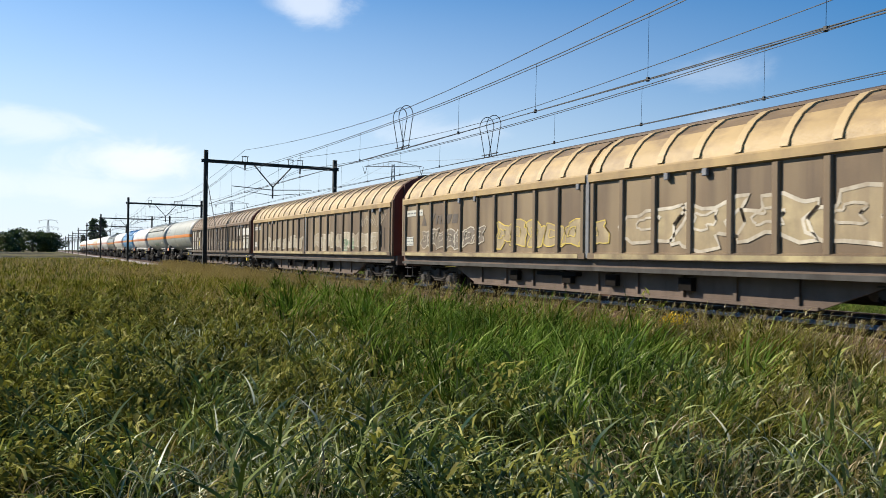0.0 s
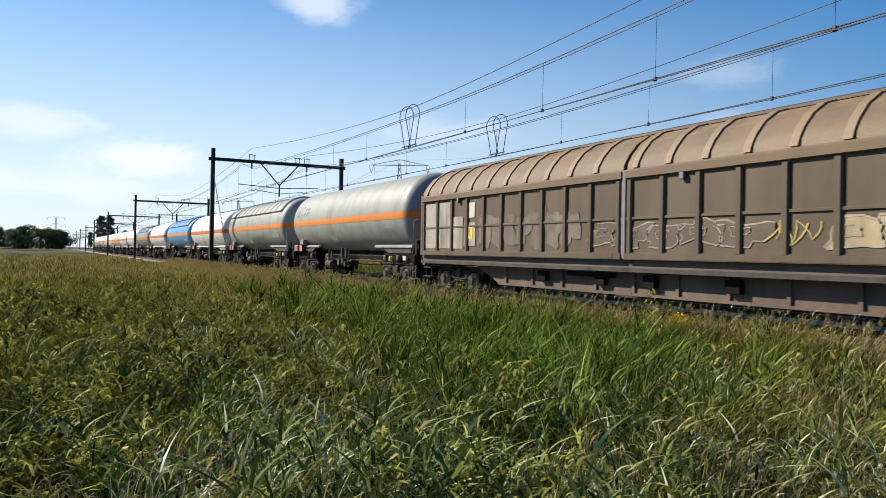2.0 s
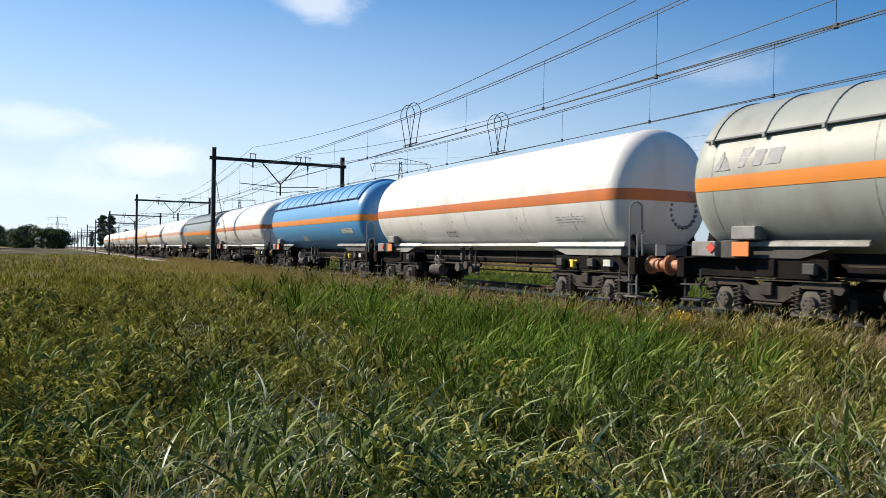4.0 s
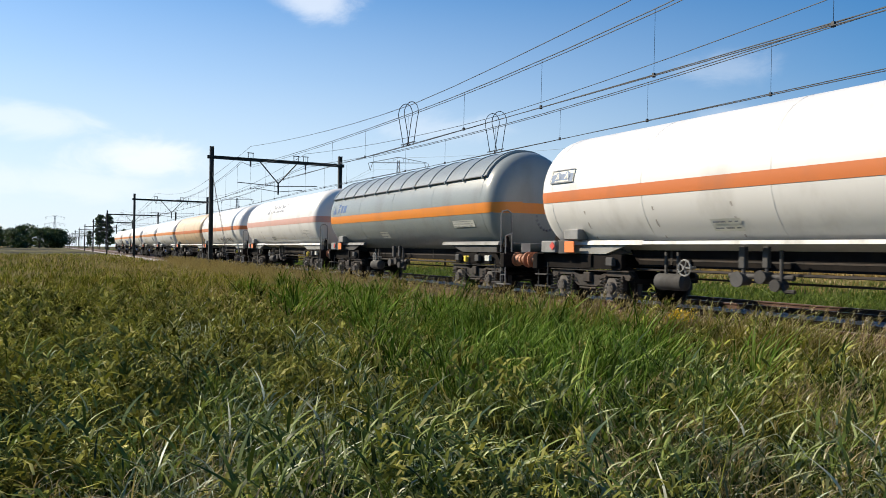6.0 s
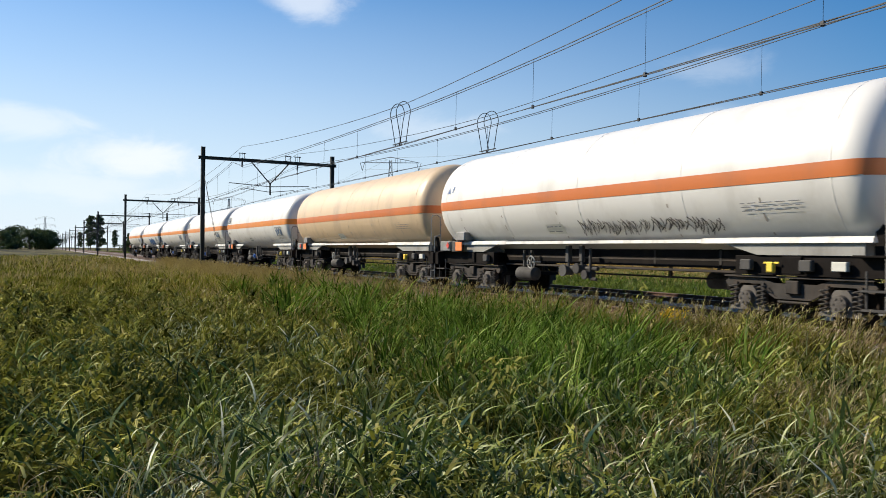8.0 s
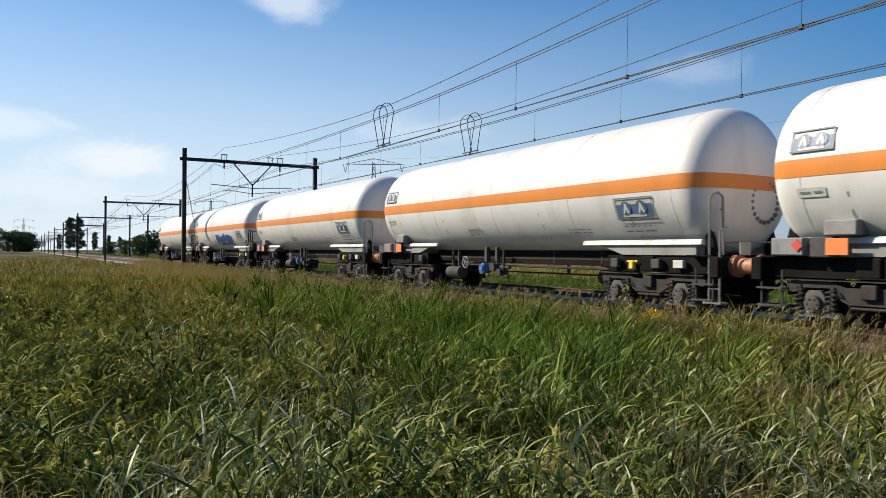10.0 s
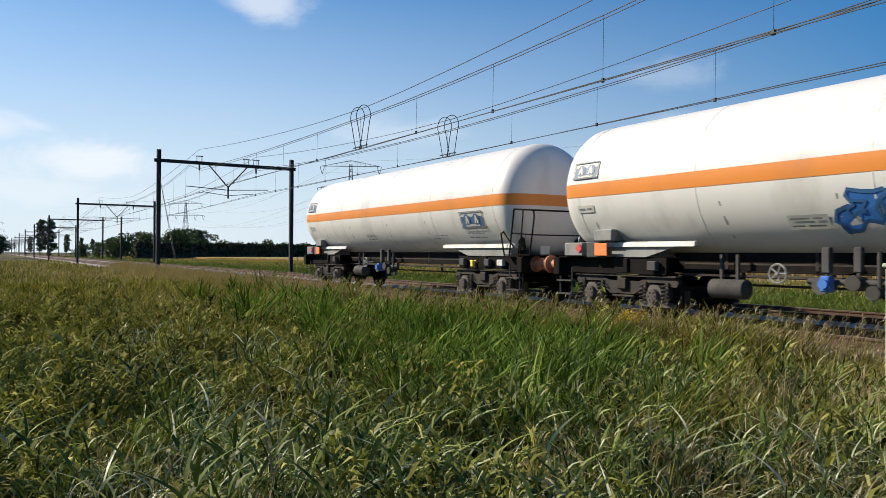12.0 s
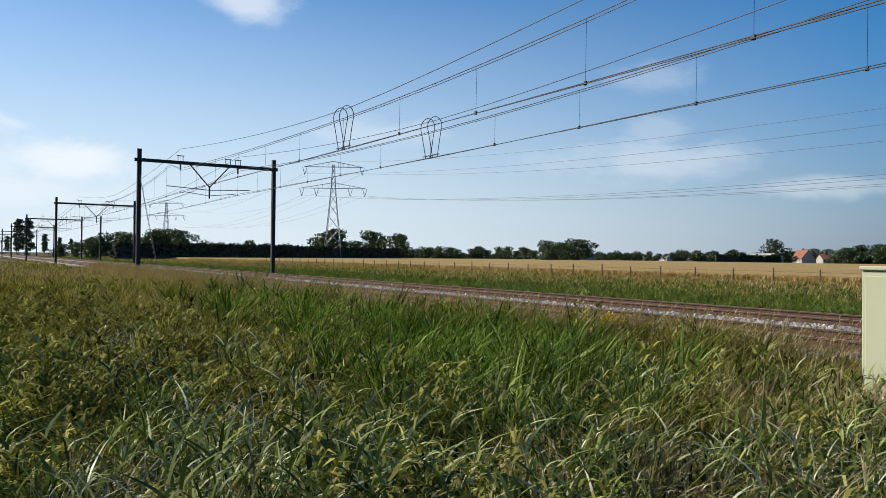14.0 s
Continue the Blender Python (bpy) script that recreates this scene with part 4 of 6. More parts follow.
P["rust_run"] = mat("rust_run", (0.36, 0.32, 0.28), 0.7, 0, 0.2)
V3 = (0.6, 0.55, 0.7)
lbl = "gas tank wagon with an orange band"
tank_wagon(-80.6, "grey_dirty", "orange", "dull grey " + lbl, mark=(-6.2, 2.95, 0.55, M["logo"], V3), light=False, seed=2)
t2 = tank_wagon(-96.45, "grey_dirty", "orange", "weathered grey sun-shielded " + lbl, shield=True, mark=(-6.3, 2.85, 0.42, M["logo"], V3), light=False, seed=3)
tank_wagon(-112.4, "white", "rust_orange", "white " + lbl, seed=4)
tank_wagon(-127.9, "blue", "orange", "blue sun-shielded " + lbl, shield=True, light=False, seed=5)
t5 = tank_wagon(-144.25, "white", "rust_orange", "white " + lbl, seed=6)
mark_panel(t5, -6.4, -5.5, 2.95, 3.28)
tank_wagon(-160.4, "grey", "orange", "clean grey sun-shielded " + lbl, shield=True, mark=(-6.3, 2.78, 0.45, M["logo_blue"], V3), light=False, seed=7, band_z=(2.37, 2.67))
t7 = tank_wagon(-176.25, "white", "pink", "white gas tank wagon with a faded pink band", mark=(-2.0, 3.2, 0.52, M["logo"], (0.5, 0.3, 0.4, 0.35, 0.4, 0.3, 0.4, 0.55, 0.4, 0.35)), seed=8, band_z=(2.53, 2.82))
t8 = tank_wagon(-192.1, "white", "rust_orange", "white graffiti-marked " + lbl, mark=(-6.3, 3.0, 0.22, M["logo_blue"], (0.4,)), seed=9)
tank_wagon(-207.0, "beige", "rust_orange", "faded beige " + lbl, seed=10)
tail = [tank_wagon(s, "white", "orange", word + lbl, seed=11 + k, valve=2 if k > 2 else 1, band_z=(2.53, 2.82)) for k, (s, word) in enumerate(((-222.4, "white "), (-237.85, "white "), (-253.9, "bright white "), (-269.9, "bright white graffiti-marked "), (-285.85, "bright white rearmost ")))]
for w in tail:
    mark_panel(w, -6.5, -5.75, 2.92, 3.28)
    mark_panel(w, 4.75, 5.85, 2.0, 2.44)
    data_plate(w, 2.9, 3.8, 1.72, 1.86, 43, rows=2, ground=False)
    data_plate(w, 4.8, 5.8, 1.70, 1.90, 44, rows=2, ground=False)
    data_plate(w, -6.4, -5.9, 2.2, 2.35, 41, rows=1)
GR = dict(
    blue=mat("spray_blue", (0.03, 0.14, 0.42), 0.5, 0, 0.2, 3), cyan=mat("spray_teal", (0.03, 0.10, 0.24), 0.5, 0, 0.2, 3),
    white=mat("spray_white", (0.52, 0.48, 0.40), 0.6, 0, 0.2, 3, (0.24, 0.19, 0.13), 0.7), cream=mat("spray_cream", (0.34, 0.275, 0.16), 0.6, 0, 0.25, 3, (0.23, 0.175, 0.11), 0.75), pale=mat("spray_pale", (0.40, 0.355, 0.27), 0.6, 0, 0.25, 3, (0.23, 0.18, 0.115), 0.8),
    dark=mat("spray_black", (0.05, 0.045, 0.045), 0.6, 0, 0.2, 3), yellow=mat("spray_yellow", (0.55, 0.42, 0.08), 0.6, 0, 0.2, 3, (0.25, 0.2, 0.12), 0.5),
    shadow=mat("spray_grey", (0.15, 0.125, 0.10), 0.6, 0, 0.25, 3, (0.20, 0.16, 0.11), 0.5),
    brown=mat("spray_brown", (0.095, 0.072, 0.055), 0.6, 0, 0.25, 3, (0.07, 0.05, 0.036), 0.5),
    worn=mat("spray_worn_white", (0.30, 0.26, 0.21), 0.6, 0, 0.25, 3, (0.12, 0.09, 0.06), 0.6),
    haze=mat("spray_thin_white", (0.17, 0.145, 0.115), 0.6, 0, 0.25, 2, (0.085, 0.062, 0.042), 0.8),
    green=mat("spray_green", (0.14, 0.24, 0.15), 0.6, 0, 0.2, 3),
)
scrawl(tail[3], "graffiti_line", -0.6, 3.4, 1.62, 2.3, on_shell, GR["blue"], GR["cyan"], 5, 6, 0.06, "blue spray-painted graffiti shape")
scrawl(t8, "graffiti_line", -0.2, 4.0, 1.6, 2.05, on_shell, None, GR["dark"], 6, 9, 0.03, "dark scrawled graffiti shape")
scrawl(t2, "graffiti_line", -0.5, 2.4, 1.7, 2.25, on_shell, None, GR["green"], 7, 5, 0.06, "dull green graffiti shape")

M["pale_panel"] = mat("pale_panel_paint", (0.34, 0.32, 0.28), 0.65, 0, 0.2, 1.5, (0.14, 0.11, 0.085), 0.6, (1.5, 1.5, 0.4))
# ---- sliding-wall wagons ----
BODY = 10.0
W = dict(
    wall=mat("wall_taupe", (0.142, 0.100, 0.062), 0.62, 0.1, 0.2, 0.6, (0.095, 0.068, 0.046), 0.62, (1.8, 1.8, 0.16), 0.06, 50, panels=((0.235, 0.178, 0.105), 1.1)),
    wall_b=mat("wall_brown", (0.082, 0.058, 0.038), 0.65, 0.1, 0.2, 0.6, (0.065, 0.046, 0.033), 0.55, (1.8, 1.8, 0.16), 0.06, 50, panels=((0.105, 0.078, 0.052), 1.0)),
    roof=mat("roof_ochre", (0.36, 0.255, 0.115), 0.6, 0.0, 0.14, 0.5, (0.20, 0.135, 0.068), 0.6, (0.9, 2.0, 0.8), 0.05, 50),
    roof_b=mat("roof_brown", (0.145, 0.095, 0.055), 0.65, 0.0, 0.12, 0.5, (0.10, 0.07, 0.05), 0.55, (0.9, 2.0, 0.8), 0.05, 50),
    roof_top=mat("roof_soot", (0.21, 0.145, 0.075), 0.65, 0.0, 0.2, 0.6, (0.11, 0.075, 0.045), 0.6, (0.9, 2.0, 0.8), 0.05, 50),
    ridge=mat("ridge_brown", (0.075, 0.05, 0.033), 0.7, 0.1, 0.2, 1), end=mat("end_wall_rust", (0.150, 0.046, 0.030), 0.7, 0.1, 0.25, 1, (0.06, 0.035, 0.03), 0.5),
    sill=mat("sill_brown", (0.115, 0.083, 0.066), 0.75, 0.0, 0.3, 1, (0.055, 0.040, 0.032), 0.4),
    overspray=mat("overspray_cream", (0.36, 0.30, 0.16), 0.65, 0, 0.25, 1.2, (0.15, 0.11, 0.07), 0.65, (1.2, 1.2, 1.2)),
    rib_brown=mat("roof_rib_tan", (0.225, 0.155, 0.092), 0.65, 0, 0.15, 0.8, (0.12, 0.08, 0.05), 0.45, (0.9, 2.0, 0.8)),
    rib_light=mat("roof_rib_pale", (0.42, 0.31, 0.155), 0.6, 0, 0.15, 0.8, (0.22, 0.15, 0.075), 0.45, (0.9, 2.0, 0.8)),
)
# half outline of a wall and its roof, in distance from the middle and height
SECTION = [(1.42, 1.20), (1.42, 2.98), (1.46, 3.02), (1.40, 3.30), (1.28, 3.50), (1.05, 3.76), (0.72, 3.97), (0.32, 4.08), (0.10, 4.10)]


def shell_sheet(x0, x1, pts, thick, side):
    bm = B()
    out = [(side * y, z) for y, z in pts]
    inn = [(side * (y - thick), z - (thick if z > 3.2 else 0)) for y, z in pts]
    return prism(bm, out + inn[::-1], x0, x1)


def rib_sheet(x, w, pts, lift, side):
    bm = B()
    out = [(side * (y + lift * (1 if z < 3.2 else 0.7)), z + (lift * 0.8 if z > 3.2 else 0)) for y, z in pts]
    inn = [(side * y, z) for y, z in pts]
    return prism(bm, out + inn[::-1], x - w / 2, x + w / 2)


@cached
def wall_rib(code):
    bm = rib_sheet(0, 0.16, [(1.42, 1.34), (1.42, 2.93)], 0.065, -1)
    bmesh.ops.bevel(bm, geom=[e for e in bm.edges if abs(e.verts[0].co.z - e.verts[1].co.z) > 1 and e.verts[0].co.y < -1.45], offset=0.03, segments=1, affect="EDGES")
    return made("wall_rib", bm, W[code])


@cached
def roof_rib(code):
    return made("roof_rib", rib_sheet(0, 0.17, [(1.44, 3.18), (1.40, 3.30), (1.28, 3.50), (1.05, 3.76), (0.72, 3.97), (0.32, 4.08)], 0.035, -1), W["rib_light" if code == "roof" else "rib_brown"])


@cached
def truss_sill():
    bm = slab(B(), [(-7.0, 0.95), (-5.6, 0.42), (5.6, 0.42), (7.0, 0.95)], -1.10, -1.04)
    slab(bm, [(-7.0, 0.95), (-5.6, 0.42), (5.6, 0.42), (7.0, 0.95)], 1.04, 1.10)
    box(bm, -5.6, 5.6, -1.16, -1.02, 0.40, 0.46)
    for k in range(-4, 5):
        box(bm, k * 1.3 - 0.04, k * 1.3 + 0.04, -1.15, -1.09, 0.46, 0.95)
    box(bm, -7.5, 7.5, -0.4, 0.4, 0.7, 1.0)
    return made("truss_sill", bm, W["sill"])


def flat_wall(x, z, lift=0.008):
    return Vector((x, -1.42 - lift, z))


def sliding_wall_wagon(left, walls, roofs, label, seed):
    x = left + BODY
    w = thing("sliding_wall_wagon", pose(x, NEAR, 0), label, "freight wagon", "covered wagons of the freight train")
    wagons.append((w, x))
    r = random.Random(seed)
    for side in (-1, 1):
        for a, b in ((-BODY + 0.06, -0.06), (0.06, BODY - 0.06)):
            wall = part("sliding_wall", shell_sheet(a, b, SECTION[:3], 0.05, side), W[walls], w, "ribbed steel sliding wall")
            part("roof_panel", shell_sheet(a, b, SECTION[2:6], 0.05, side), W[roofs], wall, "curved roof sheet")
            part("upper_roof_panel", shell_sheet(a, b, SECTION[5:], 0.05, side), W["roof_top"], wall, "soot-brown upper roof sheet")
            part("eaves_rail", prism(B(), [(side * y, z) for y, z in ((1.43, 2.95), (1.50, 2.97), (1.50, 3.12), (1.46, 3.16), (1.42, 3.1))], a, b), W[roofs], wall)
            part("bottom_rail", prism(B(), [(side * y, z) for y, z in ((1.40, 1.20), (1.50, 1.20), (1.50, 1.33), (1.42, 1.36))], a, b), W[walls], wall)
            if side < 0:
                for k in range(11):
                    q = a + 0.12 + (b - a - 0.24) * k / 10
                    part("wall_rib", wall_rib(walls), None, wall, "", (q, 0, 0))
                    if k < 10:
                        part("roof_rib", roof_rib(roofs), None, wall, "", (q + 0.15, 0, 0))
    part("ridge_cap", prism(B(), [(-0.45, 4.06), (-0.42, 4.12), (-0.2, 4.19), (0.2, 4.19), (0.42, 4.12), (0.45, 4.06)], -BODY, BODY), W["ridge"], w)
    for sgn in (-1, 1):
        full = [(-y, z) for y, z in SECTION] + [(y, z) for y, z in SECTION[::-1]]
        e = part("end_wall", prism(B(), [(y * 0.985, z - 0.01) for y, z in full], sgn * BODY - 0.04, sgn * BODY + 0.04), W["end"], w, "rust-brown ribbed end wall")
        for y in (-0.95, -0.32, 0.32, 0.95):
            part("end_post", box(B(), min(sgn * 10.04, sgn * 10.13), max(sgn * 10.04, sgn * 10.13), y - 0.06, y + 0.06, 1.2, 3.75), W["end"], e)
        part("corner_post", box(B(), min(sgn * 9.94, sgn * 10.06), max(sgn * 9.94, sgn * 10.06), -1.46, -1.38, 1.2, 3.2), W[walls], w)
        part("headstock", box(B(), min(sgn * 10.0, sgn * 10.2), max(sgn * 10.0, sgn * 10.2), -1.3, 1.3, 0.85, 1.2, 0.02), W["sill"], w)
        bogie(w, sgn * 8.0)
        part("footstep", footstep(), None, w, "", pose(sgn * 9.7, -1.3, 0.1))
    mid = part("centre_joint", box(B(), -0.055, 0.055, -1.47, -1.38, 1.22, 3.15), M["ink"], w)
    part("floor_sill", box(B(), -BODY, BODY, -1.36, 1.36, 1.0, 1.19), W["sill"], w)
    part("floor_rail", box(B(), -BODY, BODY, -1.46, -1.37, 0.93, 1.02), M["steel_grey"], w)
    part("truss_sill", truss_sill(), None, w)
    part("lock_bar", box(B(), -2.2, -0.6, -1.3, -1.12, 0.78, 0.88), M["black"], w)
    for q in (-3.5, -1.2, 0.4, 2.6):
        part("lock_box", box(B(), q, q + 0.35, -1.26, -1.12, 0.6, 0.86, 0.01), M["black"], w)
    for q in (-6.5, 6.5):
        part("air_reservoir", air_tank(), None, w, "", pose(q, -0.5, 0.1))
    end_gear(w, 10.75)
    for a, b in ((-BODY + 0.3, -0.3), (0.3, BODY - 0.3)):
        part("overspray_strip", box(B(), a, b, -1.506, -1.50, 1.215, 1.315), W["overspray" if walls == "wall" else walls], w, "patchy cream overspray along the bottom rail")
    if walls == "wall_b":
        part("middle_rail", box(B(), -BODY + 0.1, BODY - 0.1, -1.455, -1.42, 2.06, 2.12, 0.008), W[walls], w)
    for k in range(5):
        q = r.uniform(-9, 9)
        part("door_latch", box(B(), q, q + 0.12, -1.52, -1.44, 2.82, 2.96, 0.01), M["ink"], w)
    part("handle_bar", pipe(B(), [(9.2, -1.5, 1.5), (9.2, -1.5, 2.3)], 0.02), M["steel_grey"], w)
    data_plate(w, -9.75, -9.2, 1.55, 1.85, seed, flat_wall)
    return w


hb = "sliding-wall goods wagon covered in old graffiti"
wa = sliding_wall_wagon(-23.5, "wall", "roof", "weathered ochre and taupe " + hb, 21)
emblem(wa, -8.6, 2.2, 0.42, M["logo_faded"], (0.9, 0.35, 0.4, 0.4, 0.9, 0.8), flat_wall)
wb = sliding_wall_wagon(-44.45, "wall", "roof", "dusty taupe ochre-roofed " + hb, 22)
wc = sliding_wall_wagon(-65.3, "wall_b", "roof_b", "dark brown dirty " + hb, 23)
scrawl(wa, "graffiti_line", 1.3, 8.6, 1.4, 2.5, flat_wall, GR["cream"], GR["white"], 31, 5, 0.07)
scrawl(wa, "graffiti_line", -8.6, -4.6, 1.42, 2.12, flat_wall, GR["shadow"], GR["white"], 32, 7, 0.035)
scrawl(wa, "graffiti_line", -4.0, 0.6, 1.4, 2.2, flat_wall, GR["cream"], GR["yellow"], 33, 6, 0.03)
scrawl(wb, "graffiti_line", 1.2, 8.8, 1.38, 2.2, flat_wall, GR["pale"], GR["white"], 34, 7, 0.035)
scrawl(wb, "graffiti_line", 6.6, 9.4, 2.15, 2.85, flat_wall, None, GR["white"], 41, 3, 0.035)
scrawl(wb, "graffiti_line", -7.5, -0.6, 1.38, 2.1, flat_wall, GR["pale"], GR["white"], 35, 6, 0.03)
scrawl(wb, "graffiti_line", 5.0, 6.3, 1.38, 1.95, flat_wall, GR["green"], GR["white"], 42, 2, 0.03)
scrawl(wc, "graffiti_line", -1.2, 3.6, 1.40, 2.02, flat_wall, GR["brown"], GR["worn"], 36, 5, 0.03)
scrawl(wc, "graffiti_line", 3.7, 4.6, 1.42, 2.02, flat_wall, None, GR["yellow"], 38, 1, 0.035)
scrawl(wc, "graffiti_line", 4.8, 9.6, 1.40, 2.02, flat_wall, GR["cream"], GR["worn"], 39, 5, 0.04)
scrawl(wc, "graffiti_line", -6.3, -1.6, 1.40, 2.5, flat_wall, GR["haze"], GR["haze"], 37, 7, 0.02)
for x0, x1, z0, z1, m in ((6.6, 7.3, 2.3, 2.75, "plate"), (8.0, 9.6, 2.3, 2.75, "white_part"), (-9.72, -9.0, 1.42, 2.88, "pale_panel"), (-8.82, -7.98, 1.42, 2.88, "pale_panel"), (-7.84, -7.2, 1.42, 2.4, "pale_panel"), (-7.0, -6.5, 2.35, 2.8, "plate"), (-7.15, -6.45, 1.5, 2.2, "pale_panel"), (8.2, 9.5, 1.5, 2.2, "plate")):
    part("placard", box(B(), x0, x1, -1.437, -1.428, z0, z1), M[m], wc, "pale weathered placard")
sticker = part("warning_sticker", box(B(), -7.04, -6.59, -1.446, -1.438, 1.72, 2.12), M["yellow"], wc, "yellow sticker with a black letter")
glyph = bpy.data.curves.new("letter", "FONT")
glyph.body, glyph.size, glyph.extrude = "R", 0.36, 0.002
glyph.materials.append(M["ink"])
glyph = new("letter", glyph)
glyph.parent, glyph.matrix_basis = sticker, pose(-6.93, -1.450, 1.79, 90, 0, 0)
part("warning_sticker", box(B(), 8.6, 8.85, -1.446, -1.437, 1.75, 2.0), M["yellow"], wc, "small yellow warning sticker")
for w in (wa, wb):
    data_plate(w, -9.7, -8.5, 2.55, 2.75, 50, flat_wall, 1)
part("lever", box(B(), 8.9, 9.15, -1.42, -1.30, 0.72, 1.05, 0.01), M["yellow"], wc, "yellow brake lever")


# ---- beside the line ----
def bearing(deg, dist):
    """A place so many degrees from the track's far end (-x) towards +y, at that distance from the path's start."""
    return -dist * math.cos(radians(deg)), dist * math.sin(radians(deg))


cab = thing("relay_cabinet", pose(-4.2, 8.0, 0), "pale green lineside relay cabinet in the grass", "relay cabinet")
part("body", box(B(), 0.0, 1.5, 0.0, 0.6, -0.5, 1.16, 0.015), M["cabinet"], cab)
part("lid", box(B(), -0.015, 1.53, -0.03, 0.63, 1.16, 1.205, 0.01), M["cabinet"], cab)
part("plinth", box(B(), 0.03, 1.47, 0.03, 0.57, -0.7, -0.5), M["concrete"], cab)
for k in range(2):
    d = part("door", box(B(), 0.05 + k * 0.71, 0.74 + k * 0.71, -0.018, 0.0, -0.4, 1.1, 0.004), M["cabinet"], cab)
    part("handle", box(B(), 0.62 + k * 0.14, 0.66 + k * 0.14, -0.045, -0.018, 0.3, 0.5, 0.004), M["ink"], d)

fence = thing("field_fence", pose(0, 0, 0), "brown wooden posts and wire along the field", "fence")
for k in range(38):
    x, lean = -150 + k * 3.72 + random.uniform(-0.25, 0.25), random.uniform(-2.5, 2.5)
    p = rod(B(), (0, 0, -0.5), (0, 0, 1.05 + random.uniform(-0.12, 0.08)), 0.07, 8, 0.06)
    part("post", p, M["post"], fence, "", pose(x, 53.0, -0.5, lean, lean, 0))
for z in (0.05, 0.32):
    part("fence_wire", rod(B(), (-150, 53.0, z), (-12, 53.0, z), 0.006, 4), M["wire"], fence)


# ---- plants ----
def blades(n_seg, x, y, z, h, w, heading, lean, droop, r):
    """Curved tapering blades as one set of arrays."""
    n = len(x)
    t = np.linspace(0, 1, n_seg + 1)
    dx, dy = np.cos(heading), np.sin(heading)
    out = h[:, None] * lean[:, None] * t[None] ** 1.8
    up = h[:, None] * (t[None] - droop[:, None] * t[None] ** 3)
    turn = heading + r.uniform(-1.2, 1.2, n) + 1.57
    wx, wy = np.cos(turn), np.sin(turn)
    prof = np.minimum(1.0, 0.55 + 1.6 * t) * (1 - t ** 2.2)
    prof[-1] = 0
    half = 0.5 * w[:, None] * prof[None]
    cx, cy, cz = x[:, None] + dx[:, None] * out, y[:, None] + dy[:, None] * out, z[:, None] + up
    L = np.stack([cx - wx[:, None] * half, cy - wy[:, None] * half, cz], 2)
    Rr = np.stack([cx + wx[:, None] * half, cy + wy[:, None] * half, cz], 2)
    k = n_seg
    v = np.concatenate([np.stack([L[:, :k], Rr[:, :k]], 2).reshape(n, 2 * k, 3), L[:, k:]], 1)
    base = (np.arange(n) * (2 * k + 1))[:, None]
    q = np.array([(2 * i, 2 * i + 1, 2 * i + 3, 2 * i + 2) for i in range(k - 1)])
    tri = np.array([(2 * k - 2, 2 * k - 1, 2 * k)])
    return v.reshape(-1, 3), (base[:, None] + q[None]).reshape(-1, 4), (base[:, None] + tri[None]).reshape(-1, 3)


def join(sets):
    V, Q, T, off = [], [], [], 0
    for v, q, t in sets:
        V.append(v), Q.append(q + off), T.append(t + off)
        off += len(v)
    return np.concatenate(V), np.concatenate(Q), np.concatenate(T)


def patchy(x, y, scale, seed):
    """Smooth patches between 0 and 1."""
    k = 6.2832 / scale
    s = np.zeros_like(x)
    r = np.random.default_rng(seed)
    for i in range(7):
        a, p, f = r.uniform(0, 6.28), r.uniform(0, 6.28), r.uniform(0.5, 1.8)
        s += np.sin(k * f * (x * np.cos(a) + y * np.sin(a)) + p)
    return np.clip(0.5 + s / 5.5, 0, 1)


def meadow_places(n, r, near, far, y_top=10.8, y_low=-60.0):
    """Places in the meadow, thinning out with distance."""
    a = np.radians(r.uniform(-8, 68, n * 2))
    d = near * (far / near) ** r.uniform(0, 1, n * 2)
    x, y = -d * np.cos(a), d * np.sin(a)
    ok = (y < y_top) & (y > y_low)
    return x[ok][:n], y[ok][:n], d[ok][:n]


